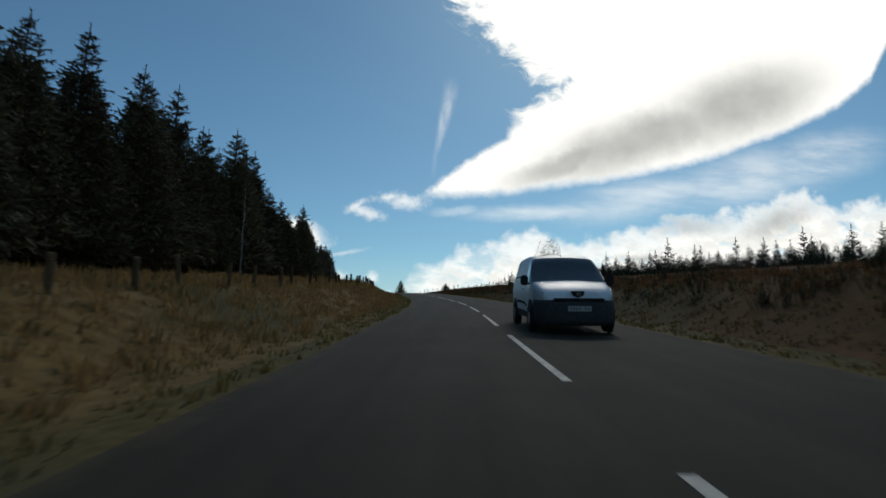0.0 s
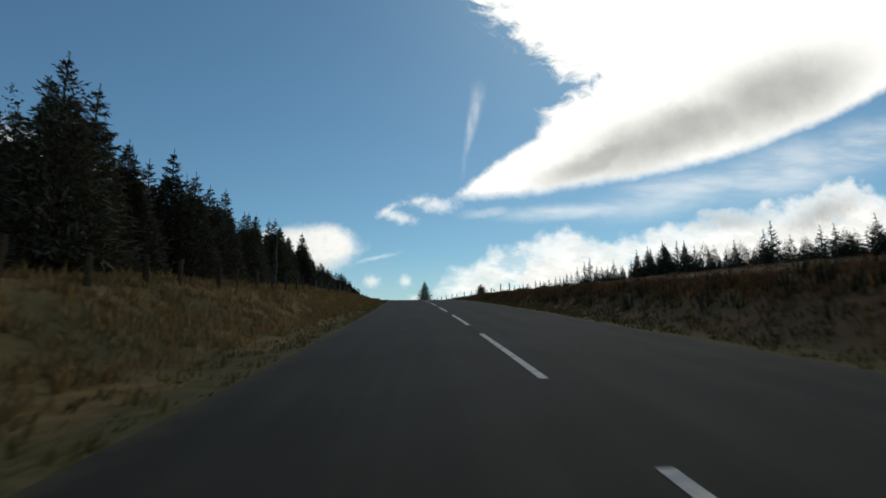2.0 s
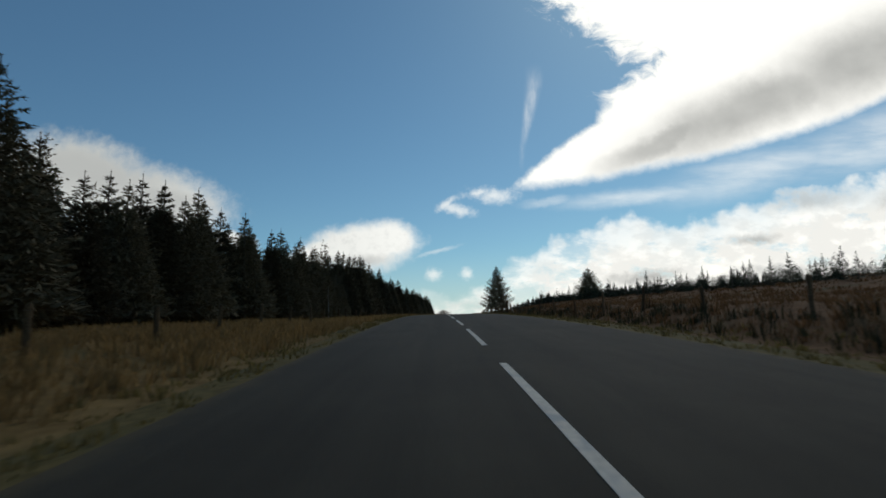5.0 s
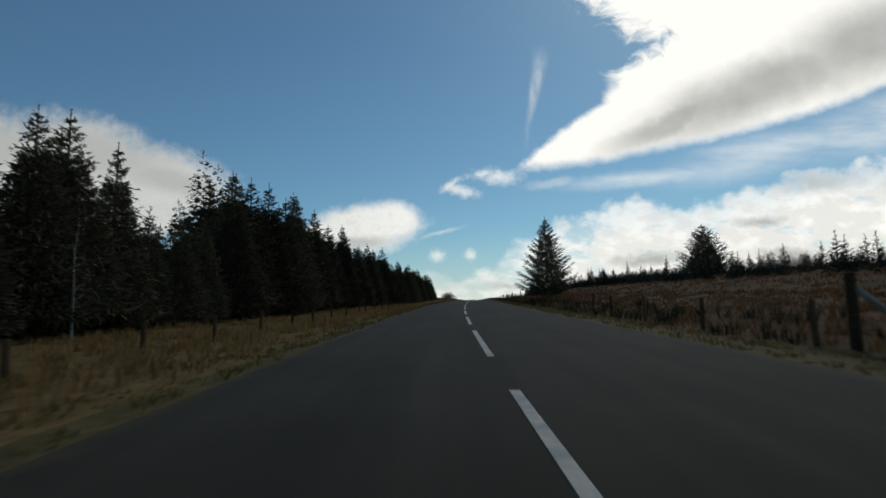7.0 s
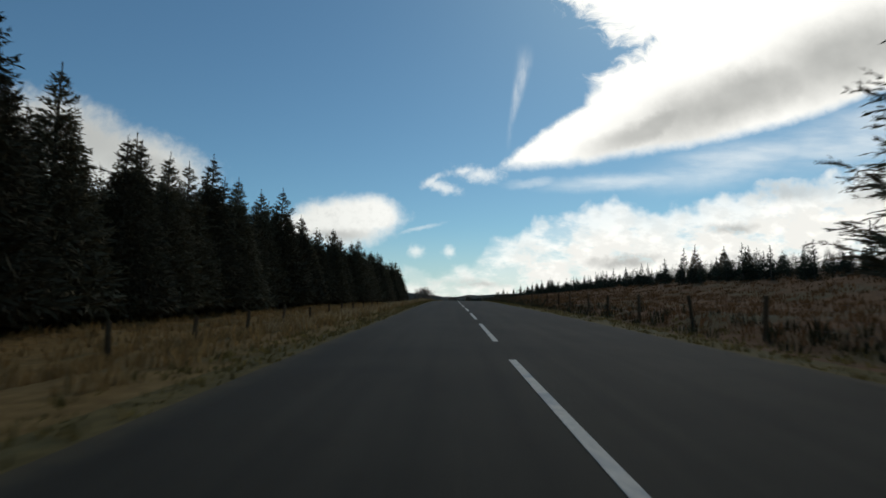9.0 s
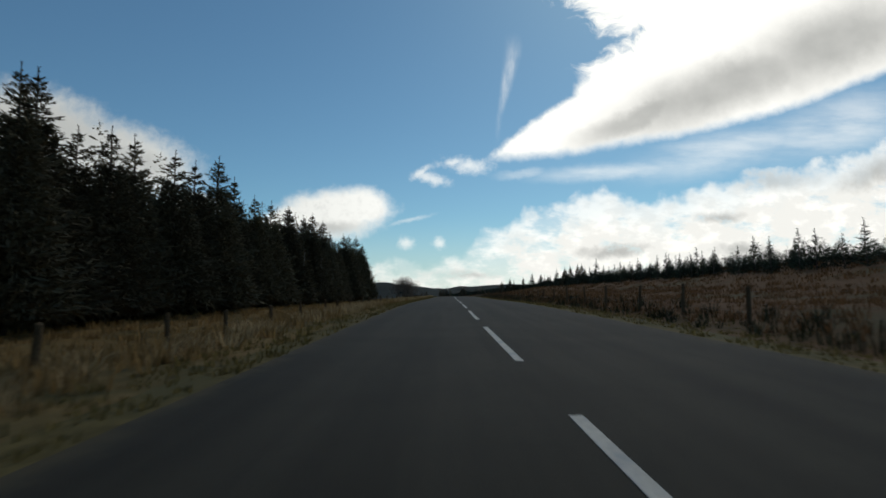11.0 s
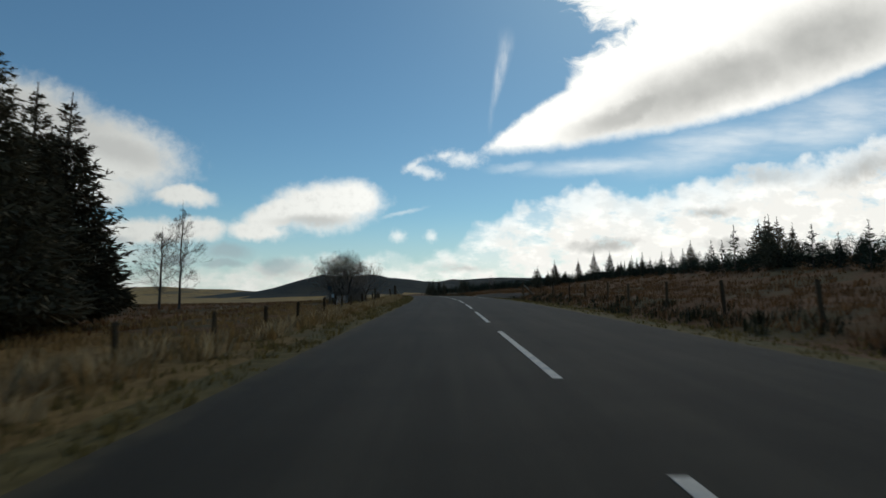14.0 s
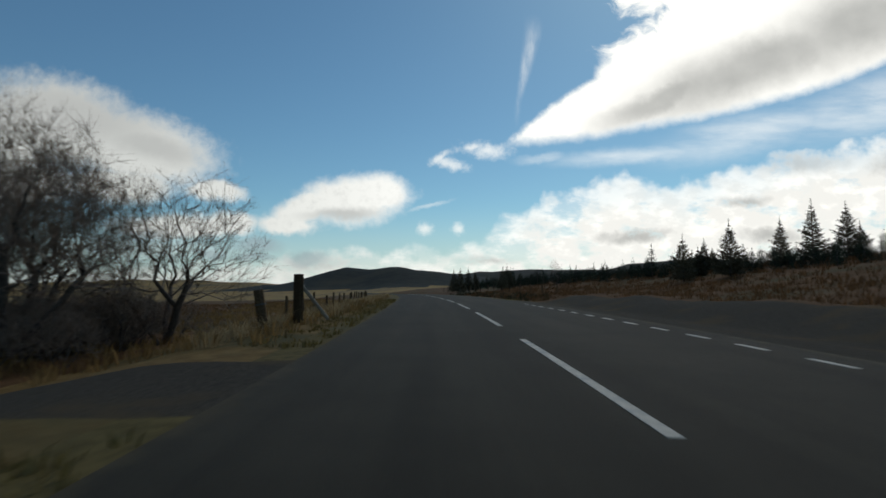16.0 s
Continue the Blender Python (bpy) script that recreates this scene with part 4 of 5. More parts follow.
POSTS, BROWN_POSTS, PALE_POSTS = [], [], []
prng = np.random.default_rng(3)
for h in (0.98, 1.05, 0.92, 1.02):
    me = bpy.data.meshes.new("post")
    v, f = post_mesh(prng, h, 0.062)
    me.from_pydata(v, [], f)
    brown = me.copy()
    me.materials.append(POST_WOOD)
    POSTS.append(me)
    brown.materials.append(BROWN_POST)
    BROWN_POSTS.append(brown)
    pale = bpy.data.meshes.new("post")
    v, f = post_mesh(prng, h, 0.046)
    pale.from_pydata(v, [], f)
    pale.materials.append(PALE_POST)
    PALE_POSTS.append(pale)


def fence(s0, s1, off, gap, label, wires=(0.32, 0.55, 0.75, 0.88), wander=0.12, sink=0.0, posts=POSTS):
    base = new("fence")
    x, y = at_road(s0, off if isinstance(off, float) else off[1][0])
    base.matrix_basis = pose(x, y, float(ground_z(x, y)))
    back = base.matrix_basis.inverted()
    tops = []
    for n in range(int((s1 - s0) / gap) + 1):
        s = s0 + gap * (n + prng.uniform(-0.06, 0.06))
        x, y = at_road(s, (off if isinstance(off, float) else float(np.interp(s, *off))) + prng.uniform(-wander, wander))
        z = float(ground_z(x, y)) - sink
        o = new("post", posts[int(prng.integers(0, 4))])
        o.parent = base
        o.matrix_basis = back @ pose(x, y, z, prng.normal(0, 2.2), prng.normal(0, 2.2), prng.uniform(0, 360))
        tops.append(Vector((x, y, z)))
    for h in wires:
        pts = []
        for a, b in zip(tops[:-1], tops[1:]):
            pts += [a + Vector((0.055, 0, h)), (a + b) / 2 + Vector((0.055, 0, h - 0.015))]
        pts.append(tops[-1] + Vector((0.055, 0, h)))
        link_mesh("wire", *tube([back @ p for p in pts], [0.0017] * len(pts), 3), WIRE, base)
    return tagged(base, label, "fence")


fence(-8, 65, -7.15, 2.0, "dark weathered post and wire fence sunk in bank grass", sink=0.36)
# the posts of this stretch carry their sunlit look in the colour
fence(66, 102.5, ((66, 80, 103), (-7.1, -7.0, -7.5)), 2.0, "wooden post and wire fence on the grassy bank, coloured pale as sunlit", sink=0.28, posts=PALE_POSTS)
fence(108.1, 379, ((108, 160, 225, 300, 350, 379), (-7.5, -7.6, -8.0, -7.3, -6.9, -6.7)), 3.9, "weathered wooden post and wire fence along the straw verge", sink=0.17)
fence(399, 470, -7.6, 3.3, "dark wooden post and wire fence past the field gate")
fence(98, 168, ((98, 120, 150, 170), (8.7, 8.7, 6.9, 6.5)), 4.6, "wooden post and wire fence on the heather bank", posts=BROWN_POSTS)
fence(170, 389, ((170, 280, 320, 390), (6.5, 7.2, 7.4, 8.4)), 4.5, "wooden post and wire fence along brown heath", posts=BROWN_POSTS)
fence(424, 500, 9.5, 4.5, "wooden post and wire fence past the lay-by", posts=BROWN_POSTS)


def beam(a, b, r0, r1, sides=8):
    return tube([a, (Vector(a) + Vector(b)) / 2, b], [r0, (r0 + r1) / 2, r1], sides)


def closed(vf, sides=8):
    v, f = vf
    return v, f + [tuple(range(sides))[::-1], tuple(range(len(v) - sides, len(v)))]


def strainer(s, off, foot, label, height=1.35, lean=0.0, r=0.095, second=None):
    """A stout fence post with a slanting brace."""
    x, y = at_road(s, off)
    base = new("strainer_post")
    base.matrix_basis = pose(x, y, float(ground_z(x, y)), 0, lean, 0)
    link_mesh("post", *closed(beam((0, 0, -0.3), (0, 0, height), r, r * 0.92)), POST_WOOD, base)
    link_mesh("brace", *closed(beam((foot[0] * 0.08, foot[1] * 0.08, height * 0.78), (foot[0], foot[1], 0.02), 0.055, 0.05)), BRACE_WOOD if not second else POST_WOOD, base, "split brace")
    if second:
        link_mesh("brace", *closed(beam((second[0] * 0.08, second[1] * 0.08, height * 0.78), (second[0], second[1], 0.02), 0.055, 0.05)), POST_WOOD, base, "dark brace")
        link_mesh("cap", *closed(beam((0, 0, height * 0.80), (0, 0, height + 0.02), r * 1.04, r * 0.7)), BRACE_WOOD, base, "pale bleached top")
    return tagged(base, label, "post")


BRACE_WOOD = surface("pale_brace_wood", (0.24, 0.195, 0.14), (0.40, 0.33, 0.25), 18.0, 0.85, 0.4, 60.0)
strainer(104.0, -7.5, (0.9, 0.5), "pale-topped strainer post with two dark braces", 1.25, second=(-0.9, -0.5))
strainer(168.8, 6.4, (0.7, -1.0), "stout wooden strainer post with a slanting brace")
strainer(390.0, 8.4, (1.0, -0.7), "stout wooden strainer post with a slanting brace", 1.3)
strainer(394.8, -5.3, (0.75, 0.5), "thick dark gatepost with a slanting strut", 1.35, r=0.15)

# gateway on the straw side
def gatepost(s, off, height, r, lean, label):
    x, y = at_road(s, off)
    base = new("gatepost")
    base.matrix_basis = pose(x, y, float(ground_z(x, y)), 0, lean, 0)
    link_mesh("post", *closed(beam((0, 0, -0.3), (0, 0, height), r, r * 0.9)), POST_WOOD, base)
    link_mesh("band", *closed(tube([(0, 0, height * 0.62), (0, 0, height * 0.66)], [r * 1.06, r * 1.06], 8)), WIRE, base, "wire band round the post")
    return tagged(base, label, "gatepost")


gatepost(393.0, -5.7, 1.0, 0.13, -10, "old leaning wooden gatepost in straw grass")
gatepost(379.4, -6.7, 1.25, 0.10, 1, "stout wooden post at the end of the fence")
gatepost(379.9, -10.2, 0.95, 0.10, 0, "wooden gatepost holding a metal field gate")
gatepost(383.9, -10.2, 1.0, 0.10, 2, "wooden gatepost between two metal field gates")
gatepost(389.3, -10.2, 0.95, 0.09, -2, "wooden gatepost beside leafless willows")
gatepost(388.9, -11.7, 1.1, 0.08, 1, "thin wooden post carrying a white notice")
GALVANISED = surface("galvanised_tube", (0.22, 0.22, 0.215), (0.36, 0.36, 0.35), 8.0, 0.55, 0.1, 60.0, patch=(0.26, 0.24, 0.21), patch_scale=2.0, gloss=0.3)


def field_gate(s0, s1, off, label):
    """A tubular farm gate: two stiles, five rails and a slanting brace."""
    (x0, y0), (x1, y1) = at_road(s0, off), at_road(s1, off)
    z0, z1 = float(ground_z(x0, y0)), float(ground_z(x1, y1))
    gate = new("field_gate")
    gate.matrix_basis = pose(x0, y0, z0)
    along = Vector((x1 - x0, y1 - y0, z1 - z0))
    for k in (0.0, 1.0):
        link_mesh("stile", *closed(beam(along * k + Vector((0, 0, 0.06)), along * k + Vector((0, 0, 0.80)), 0.026, 0.026)), GALVANISED, gate)
    for z in (0.10, 0.24, 0.39, 0.56, 0.77):
        link_mesh("rail", *closed(beam(Vector((0, 0, z)), along + Vector((0, 0, z)), 0.021, 0.021)), GALVANISED, gate)
    link_mesh("brace", *closed(beam(Vector((0, 0, 0.10)), along * 0.5 + Vector((0, 0, 0.77)), 0.016, 0.016)), GALVANISED, gate)
    return tagged(gate, label, "gate", "field gates")


field_gate(380.1, 383.7, -10.2, "short galvanised tubular field gate, closed")
field_gate(384.15, 389.1, -10.2, "long galvanised tubular field gate, closed")

x, y = at_road(388.9, -11.7)
note = new("notice_board")
note.matrix_basis = pose(x, y, float(ground_z(x, y)), 0, 0, 6)
bm = bmesh.new()
bmesh.ops.create_cube(bm, size=1.0, matrix=Matrix.LocRotScale((0, -0.102, 0.80), None, (0.26, 0.02, 0.40)))
bmesh.ops.bevel(bm, geom=bm.edges[:], offset=0.005, segments=1)
part("panel", bm, surface("white_notice", (0.42, 0.41, 0.39), (0.58, 0.57, 0.54), 9.0, 0.7, 0.1), note)
bm = bmesh.new()
for z in (0.90, 0.70):
    bmesh.ops.create_cube(bm, size=0.03, matrix=Matrix.Translation((0, -0.115, z)))
part("bolts", bm, WIRE, note, "dull metal bolts")
tagged(note, "small weathered white notice fixed to a wooden gatepost", "sign")
SIGN_BACK = surface("dark_sign_back", (0.012, 0.013, 0.013), (0.03, 0.03, 0.03), 20.0, 0.6, 0.1)
x, y = at_road(385.8, -11.6)
board = new("field_sign")
board.matrix_basis = pose(x, y, float(ground_z(x, y)), 0, 0, 8)
link_mesh("pole", *closed(beam((0, 0, -0.3), (0, 0, 1.75), 0.03, 0.03)), WIRE, board)
bm = bmesh.new()
bmesh.ops.create_cube(bm, size=1.0, matrix=Matrix.LocRotScale((0, -0.045, 1.60), None, (0.42, 0.025, 0.44)))
bmesh.ops.bevel(bm, geom=bm.edges[:], offset=0.008, segments=1)
part("panel", bm, SIGN_BACK, board, "dark square panel")
tagged(board, "dark square sign on a thin pole in the field", "sign")

# ---- grasses ----
def blades(name, spots, low, high, per, spread, material, label, wide=0.03, seed=1, droop=0.5):
    """Tussocks: fans of narrow bent blades. spots: array of x, y."""
    r = np.random.default_rng(seed)
    n = len(spots)
    base = np.repeat(spots, per, 0)
    m = n * per
    tall = np.repeat(r.uniform(low, high, n), per) * r.uniform(0.55, 1.15, m)
    a = r.uniform(0, 2 * np.pi, m)
    out = np.stack([np.cos(a), np.sin(a)], 1)
    root = base + out * (spread * np.sqrt(r.random(m)))[:, None]
    z = ground_z(root[:, 0], root[:, 1]) - 0.03
    lean = r.uniform(0.15, droop + 0.25, m) * tall
    side = np.stack([-np.sin(a), np.cos(a)], 1)
    w = wide * r.uniform(0.6, 1.4, m)
    turn = r.normal(0, 0.5, m)
    side = side * np.cos(turn)[:, None] + out * np.sin(turn)[:, None]
    p0 = np.c_[root - side * w[:, None], z]
    p1 = np.c_[root + side * w[:, None], z]
    knee = root + out * (lean * 0.35)[:, None]
    k0 = np.c_[knee - side * (w * 0.7)[:, None], z + tall * 0.65]
    k1 = np.c_[knee + side * (w * 0.7)[:, None], z + tall * 0.65]
    tip = np.c_[root + out * lean[:, None], z + tall * r.uniform(0.85, 1.0, m)]
    v = np.stack([p0, p1, k1, k0, tip], 1).reshape(-1, 3)
    i = np.arange(m)[:, None] * 5
    me = bpy.data.meshes.new(name)
    loops = np.concatenate([i + [0, 1, 2, 3], i + [3, 2, 4]], 1).reshape(-1)
    me.vertices.add(len(v))
    me.vertices.foreach_set("co", v.astype(np.float32).reshape(-1))
    me.loops.add(len(loops))
    me.loops.foreach_set("vertex_index", loops.astype(np.int32))
    me.polygons.add(2 * m)
    starts = (np.arange(m)[:, None] * 7 + [0, 4]).reshape(-1)
    me.polygons.foreach_set("loop_start", starts.astype(np.int32))
    me.materials.append(material)
    me.update(calc_edges=True)
    return tagged(new(name, me), label, "grass", kind="stuff")


def scatter(count, s0, s1, near, far, seed, power=1.0, clear=()):
    """Random places beside the road, thicker near the first offset."""
    r = np.random.default_rng(seed)
    s = r.uniform(s0, s1, count)
    off = near + (far - near) * r.random(count) ** power
    y = np.interp(s, S, LINE[:, 1])
    keep = np.ones(count, bool)
    for a, b, o0, o1 in clear:
        keep &= ~((s > a) & (s < b) & (off > o0) & (off < o1))
    return np.stack([mid_x(y) + off, y], 1)[keep]


TRACK = (383.3, 388.4, -60, -3)
LAYBY = (386, 418, 3, 9.4)
blades("straw_grass", scatter(12500, -6, 445, -4.5, -16, 5, 1.1, (TRACK,)), 0.18, 0.42, 11, 0.22, BLADE, "long straw-coloured moor grass in tussocks", 0.017, 5)
blades("verge_grass", scatter(5600, -4, 420, -3.45, -4.7, 6, 1.0, (TRACK,)), 0.05, 0.17, 7, 0.15, TURF_BLADE, "short worn verge grass along the asphalt", 0.016, 6)
blades("brown_grass", scatter(14500, -4, 460, 6.6, 16.5, 7, 1.25, (LAYBY,)), 0.16, 0.36, 8, 0.24, BROWN_BLADE, "brown heath grass and heather in tussocks", 0.017, 7)
blades("bank_grass", scatter(1800, -4, 112, 7.0, 9.0, 12), 0.16, 0.36, 11, 0.24, BROWN_BLADE, "brown rough grass on the cutting bank", 0.017, 12)
blades("verge_grass", scatter(8500, -4, 420, 4.05, 7.2, 8, 1.0, (LAYBY,)), 0.05, 0.18, 7, 0.15, TURF_BLADE, "short verge grass beside the opposite lane", 0.016, 8)
blades("far_brown_grass", scatter(6000, 325, 470, -13, -60, 9, 1.2, (TRACK,)), 0.16, 0.36, 7, 0.3, BROWN_BLADE, "brown dead grass across the open field", 0.03, 9)
blades("pale_tussocks", scatter(420, 225, 440, -4.6, -6.2, 13, 1.0, (TRACK,)), 0.28, 0.50, 30, 0.24, PALE_BLADE, "pale grass tussocks along the road edge, coloured as if lit", 0.014, 13, 0.9)
blades("straw_grass", scatter(6800, -6, 135, -4.6, -11.5, 14), 0.14, 0.34, 9, 0.22, BLADE, "thick straw-coloured grass on the cutting bank", 0.017, 14, 0.8)
blades("verge_grass", scatter(3200, -4, 112, 4.4, 8.6, 15), 0.10, 0.24, 9, 0.2, CUTTING_BLADE, "rough dull brown grass on the cutting slope", 0.016, 15)
blades("far_heather", scatter(13000, -2, 470, 14, 34, 10), 0.14, 0.34, 7, 0.3, BROWN_BLADE, "heather and dead grass on the slope", 0.03, 10)
blades("dark_rushes", scatter(2000, -4, 470, 6.0, 8.4, 11, 1.0, (LAYBY,)), 0.25, 0.52, 12, 0.20, RUSH_BLADE, "dark rush clumps in the roadside ditch", 0.016, 11, 0.35)

# ---- the white van ----
VAN_WHITE = surface("white_van_paint", (0.70, 0.71, 0.72), (0.78, 0.78, 0.78), 2.0, 0.42, 0.0, patch=(0.58, 0.57, 0.54), patch_scale=1.3, gloss=0.35)
BLACK_PLASTIC = surface("black_plastic", (0.012, 0.012, 0.013), (0.026, 0.026, 0.027), 40.0, 0.7, 0.15, 200.0, gloss=0.2)
GREY_PLASTIC = surface("faded_grey_plastic", (0.035, 0.035, 0.036), (0.065, 0.065, 0.066), 30.0, 0.75, 0.15, 200.0, gloss=0.2)
# dark glass; its base is lifted a little to stand for reflected sky
VAN_GLASS = surface("dark_glass_sky_tone", (0.030, 0.032, 0.033), (0.045, 0.047, 0.048), 3.0, 0.04, 0.0, gloss=0.8)
LAMP_GLASS = surface("headlamp_glass", (0.42, 0.43, 0.44), (0.68, 0.69, 0.70), 20.0, 0.12, 0.0, gloss=0.6)
RUBBER = surface("tyre_rubber", (0.012, 0.012, 0.012), (0.024, 0.024, 0.024), 30.0, 0.85, 0.3, 90.0)
RIM = surface("steel_rim", (0.22, 0.22, 0.23), (0.34, 0.34, 0.35), 20.0, 0.4, 0.0, metal=0.8)
PLATE_INK = surface("plate_ink", (0.14, 0.14, 0.14), (0.20, 0.20, 0.20), 20.0, 0.6, 0.0)
PLATE = surface("plate_white", (0.30, 0.30, 0.29), (0.40, 0.40, 0.39), 10.0, 0.5, 0.0)
CHROME = surface("badge_metal", (0.10, 0.10, 0.10), (0.16, 0.16, 0.16), 10.0, 0.25, 0.0, metal=0.9)

VY = [0.0, 0.03, 0.10, 0.25, 0.50, 0.85, 0.95, 1.30, 1.65, 1.80, 2.10, 2.60, 3.20, 3.80, 4.40, 4.68, 4.77, 4.80]
VTOP = [0.80, 0.86, 0.93, 1.02, 1.11, 1.19, 1.23, 1.47, 1.76, 1.83, 1.90, 1.94, 1.95, 1.94, 1.92, 1.88, 1.82, 1.70]
VPLAN = [0.66, 0.70, 0.76, 0.84, 0.90, 0.935, 0.945, 0.95, 0.95, 0.95, 0.95, 0.95, 0.95, 0.95, 0.945, 0.93, 0.92, 0.90]


def van_skin(y, v, side, out=0.0):
    """A point of the van's skin: y metres behind its nose, v from the sill (0) over the shoulder to the middle of the top (1)."""
    top, w = np.interp(y, VY, VTOP), np.interp(y, VY, VPLAN)
    low = 0.30
    tuck = 0.15 * np.clip((top - 1.1) / 0.8, 0, 1) + 0.05
    belly = 0.03 * math.sin(math.pi * min(v / 0.6, 1.0))
    if v <= 0.6:
        t = v / 0.6
        z = low + (top - 0.10 - low) * t
        x = w - tuck * max(0.0, (z - 1.0) / 0.9) + belly - 0.02
    elif v <= 0.76:
        a = (v - 0.6) / 0.16 * math.pi / 2
        z = top - 0.10 + 0.085 * math.sin(a)
        x = w - tuck * max(0.0, (top - 0.10 - 1.0) / 0.9) - 0.02 - 0.13 * (1 - math.cos(a))
    else:
        t = (v - 0.76) / 0.24
        z = top - 0.015 + 0.03 * math.sin(t * math.pi / 2)
        x = (w - tuck * max(0.0, (top - 0.10 - 1.0) / 0.9) - 0.15) * (1 - t)
    return np.array([side * x, y, z])


def skin_patch(y0, y1, v0, v1, side, out, ny=8, nv=8, slant=0.0):
    """A patch laid just over the skin: (verts, faces). slant shifts its front edge along with v."""
    verts, faces = [], []
    for i in range(ny + 1):
        for j in range(nv + 1):
            v = v0 + (v1 - v0) * j / nv
            y = y0 + (y1 - y0) * i / ny + slant * (1 - i / ny) * (v - v0) / (v1 - v0 + 1e-9)
            e = 0.01
            p = van_skin(y, v, side)
            d1, d2 = van_skin(y + e, v, side) - p, van_skin(y, min(v + e, 1.0), side) - van_skin(y, min(v + e, 1.0) - e, side)
            n = np.cross(d1, d2) * side
            n = n / (np.linalg.norm(n) + 1e-9)
            if n[2] < -0.3 or (v < 0.5 and n[0] * side < 0):
                n = -n
            verts.append(p + n * out)
    k = nv + 1
    for i in range(ny):
        for j in range(nv):
            a = i * k + j
            faces.append((a, a + 1, a + 1 + k, a + k))
    return verts, faces


def box(bm, centre, size, bevel=0.0, turn=None):
    made = bmesh.ops.create_cube(bm, size=1.0, matrix=Matrix.LocRotScale(centre, turn, size))
    if bevel:
        edges = {e for v in made["verts"] for e in v.link_edges}
        bmesh.ops.bevel(bm, geom=list(edges), offset=bevel, segments=2, affect="EDGES")


def make_van():
    van = new("van")
    vs = list(np.linspace(0, 1, 25))
    verts, faces = [], []
    ring = [(v, 1) for v in vs] + [(v, -1) for v in vs[-2::-1]]
    ys = sorted(set(VY + [0.015, 0.06, 0.17, 0.37, 0.7, 1.1, 1.5, 2.35, 2.9, 3.5, 4.1, 4.55]))
    for y in ys:
        verts += [tuple(van_skin(y, v, s)) for v, s in ring]
    n = len(ring)
    for i in range(len(ys) - 1):
        for j in range(n - 1):
            a = i * n + j
            faces.append((a, a + 1, a + 1 + n, a + n))
        faces.append((i * n + n - 1, i * n, (i + 1) * n, (i + 1) * n + n - 1))
    faces += [tuple(range(n))[::-1], tuple(range((len(ys) - 1) * n, len(ys) * n))]
    link_mesh("body", verts, faces, VAN_WHITE, van, smooth=True)
    # front bumper, wrapped round the corners
    bm = bmesh.new()
    path = [(-0.945, 0.56), (-0.915, 0.32), (-0.83, 0.08), (-0.64, -0.05), (-0.3, -0.095), (0, -0.105), (0.3, -0.095), (0.64, -0.05), (0.83, 0.08), (0.915, 0.32), (0.945, 0.56)]
    rows = []
    for z, d in ((0.20, 0.06), (0.30, 0.0), (0.50, -0.02), (0.70, 0.01), (0.775, 0.05), (0.775, 0.16), (0.20, 0.2)):
        rows.append([bm.verts.new((x * (1 - 0.25 * d), y + d, z)) for x, y in path])
    for a, b in zip(rows, rows[1:] + rows[:1]):
        for j in range(len(path) - 1):
            bm.faces.new((a[j], a[j + 1], b[j + 1], b[j]))
    bm.normal_update()
    part("bumper", bm, GREY_PLASTIC, van, "dark grey plastic bumper", True)
    bm = bmesh.new()
    box(bm, (0, -0.04, 0.79), (1.14, 0.10, 0.06), 0.012)
    part("grille", bm, BLACK_PLASTIC, van, "black grille slot")
    # windscreen over both halves
    v1, f1 = skin_patch(0.93, 1.77, 0.63, 1.0, 1, 0.012)
    v2, f2 = skin_patch(0.93, 1.77, 0.63, 1.0, -1, 0.012)
    link_mesh("windscreen", v1 + v2, f1 + [tuple(i + len(v1) for i in f) for f in f2], VAN_GLASS, van, "dark glass windscreen", True)
    for side in (-1, 1):
        link_mesh("side_window", *skin_patch(1.12, 2.05, 0.44, 0.585, side, 0.010, 8, 4, 0.42), VAN_GLASS, van, "dark glass side window", True)
        link_mesh("headlight", *skin_patch(0.05, 0.66, 0.40, 0.68, side, 0.014, 8, 6, 0.12), LAMP_GLASS, van, "swept-back clear headlight", True)
        link_mesh("side_moulding", *skin_patch(1.45, 3.40, 0.135, 0.165, side, 0.016, 6, 2), BLACK_PLASTIC, van, "black rubbing strip", True)
        link_mesh("rail", *skin_patch(2.35, 4.55, 0.405, 0.42, side, 0.010, 6, 1), BLACK_PLASTIC, van, "dark sliding door rail", True)
        link_mesh("sill", *skin_patch(0.45, 4.72, 0.0, 0.07, side, 0.012, 8, 2), BLACK_PLASTIC, van, "black sill", True)
        bm = bmesh.new()
        box(bm, (side * 0.97, 2.12, 1.02), (0.03, 0.17, 0.035), 0.01)
        part("door_handle", bm, BLACK_PLASTIC, van, "black door handle")
        bm = bmesh.new()
        box(bm, (side * 1.06, 1.20, 1.24), (0.19, 0.10, 0.25), 0.035)
        box(bm, (side * 0.95, 1.22, 1.16), (0.12, 0.05, 0.06), 0.015)
        part("mirror", bm, BLACK_PLASTIC, van, "black door mirror", False)
        for y in (0.92, 3.92):
            bm = bmesh.new()
            bmesh.ops.create_cone(bm, cap_ends=True, segments=28, radius1=0.40, radius2=0.40, depth=0.03, matrix=Matrix.LocRotScale((side * 0.955, y, 0.37), Euler((0, math.pi / 2, 0)), None))
            part("wheel_arch", bm, BLACK_PLASTIC, van, "dark wheel arch")
            wheel = new("wheel")
            wheel.parent = van
            prof = [(0.20, -0.10), (0.30, -0.10), (0.325, -0.06), (0.328, 0.0), (0.325, 0.06), (0.30, 0.10), (0.20, 0.095)]
            v, f, m = [], [], 28
            for r, w in prof:
                for i in range(m):
                    a = 2 * math.pi * i / m
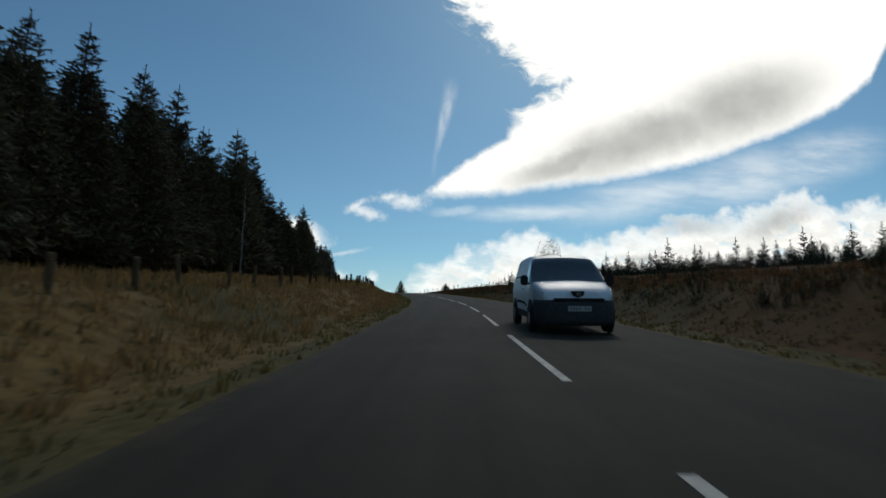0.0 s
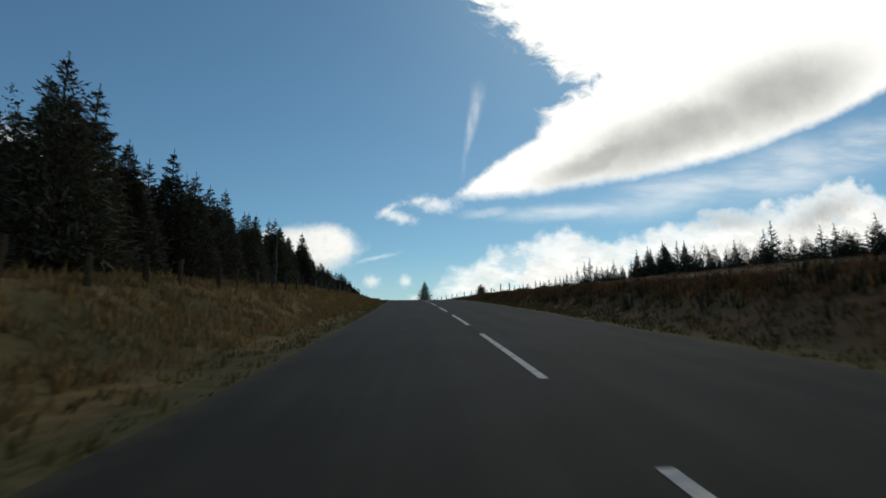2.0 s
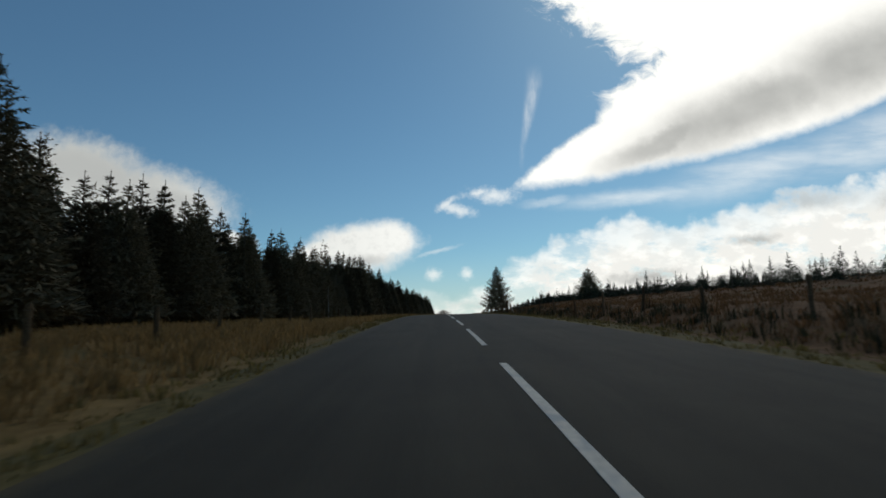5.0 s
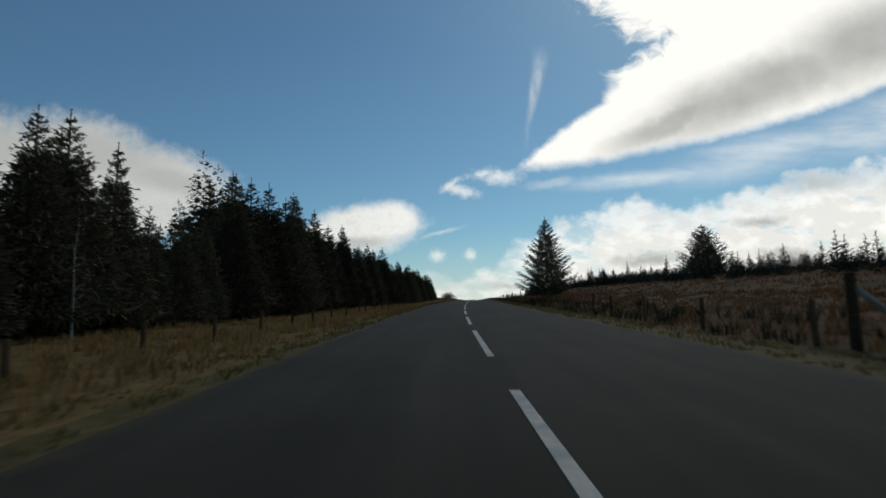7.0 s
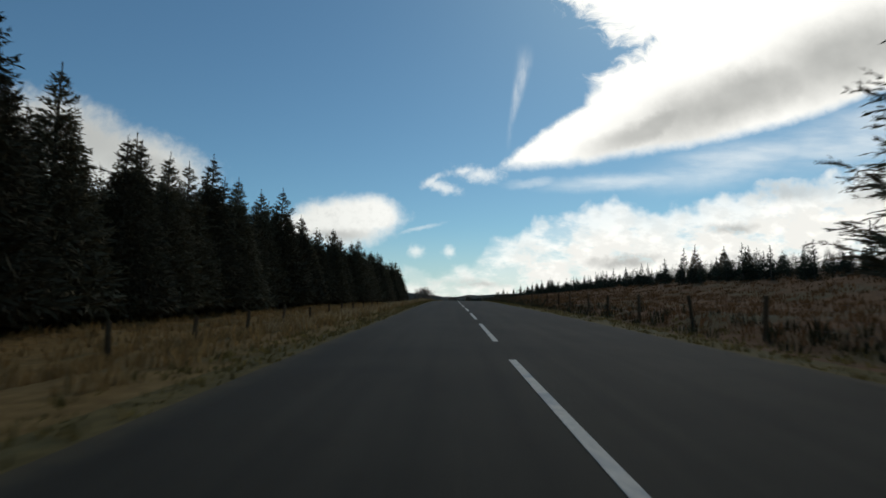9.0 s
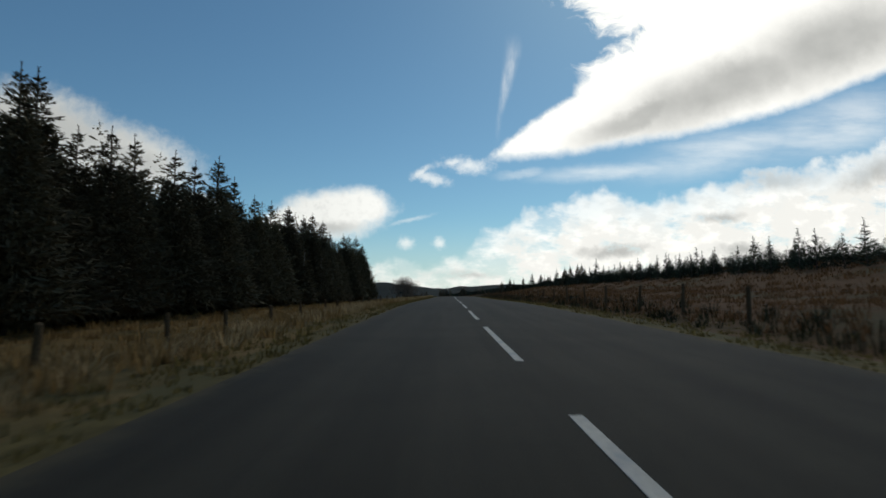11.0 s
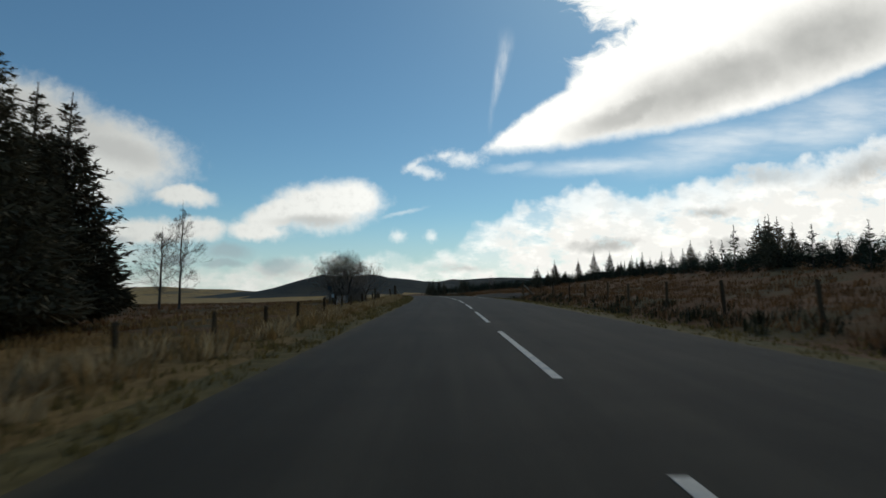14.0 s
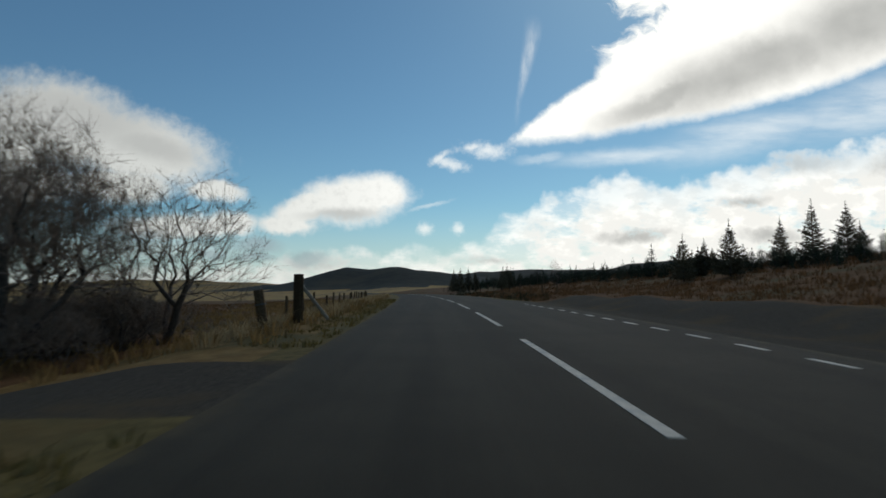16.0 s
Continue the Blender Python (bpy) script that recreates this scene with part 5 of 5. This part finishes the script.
                    v.append((side * (0.90 + w), y + r * math.cos(a), 0.328 + r * math.sin(a)))
            for j in range(len(prof) - 1):
                for i in range(m):
                    a, b = j * m + i, j * m + (i + 1) % m
                    f.append((a, b, b + m, a + m))
            link_mesh("tyre", v, f, RUBBER, wheel, smooth=True)
            bm = bmesh.new()
            bmesh.ops.create_cone(bm, cap_ends=True, segments=20, radius1=0.205, radius2=0.15, depth=0.05, matrix=Matrix.LocRotScale((side * 0.965, y, 0.328), Euler((0, side * math.pi / 2, 0)), None))
            part("rim", bm, RIM, wheel, "grey steel rim")
    bm = bmesh.new()
    pts = [(-0.135, 0.07), (0.135, 0.07), (0.115, -0.03), (0.0, -0.08), (-0.115, -0.03)]
    front = [bm.verts.new((x, -0.015, 0.91 + z)) for x, z in pts]
    rear = [bm.verts.new((x, 0.16, 0.91 + z)) for x, z in pts]
    bm.faces.new(front)
    for i in range(5):
        bm.faces.new((front[i], front[i - 1], rear[i - 1], rear[i]))
    badge = part("badge", bm, BLACK_PLASTIC, van, "dark shield-shaped badge")
    bm = bmesh.new()
    box(bm, (0, -0.02, 0.91), (0.10, 0.012, 0.08), 0.004)
    part("emblem", bm, CHROME, badge)
    bm = bmesh.new()
    box(bm, (0, -0.130, 0.585), (0.52, 0.012, 0.115), 0.004)
    plate = part("number_plate", bm, PLATE, van, "dull white plate")
    bm = bmesh.new()
    for i in range(7):
        if i != 4:
            box(bm, (-0.195 + 0.065 * i, -0.138, 0.585), (0.042, 0.004, 0.07))
    part("bars", bm, PLATE_INK, plate)
    for x0, x1 in ((-0.55, 0.10), (0.05, 0.62)):
        v, f = tube([(x0, 0.94, 1.165), ((x0 + x1) / 2, 0.97, 1.20), (x1, 0.99, 1.22)], [0.014, 0.012, 0.008], 5)
        link_mesh("wiper", v, f, BLACK_PLASTIC, van, "black wiper")
    link_mesh("aerial", *tube([(0, 1.95, 1.88), (0, 2.0, 2.0), (0, 2.12, 2.16)], [0.012, 0.006, 0.003], 5), BLACK_PLASTIC, van)
    a = float(np.interp(14.0, S, head))
    x, y, z = line_at(11.75)
    van.matrix_basis = pose(x + 1.60 * math.cos(a), y + 1.60 * math.sin(a), z, math.degrees(float(np.interp(14, S, climb))), 0, math.degrees(a))
    return tagged(van, "white panel van with dark glass and grey bumper", "van")


make_van()
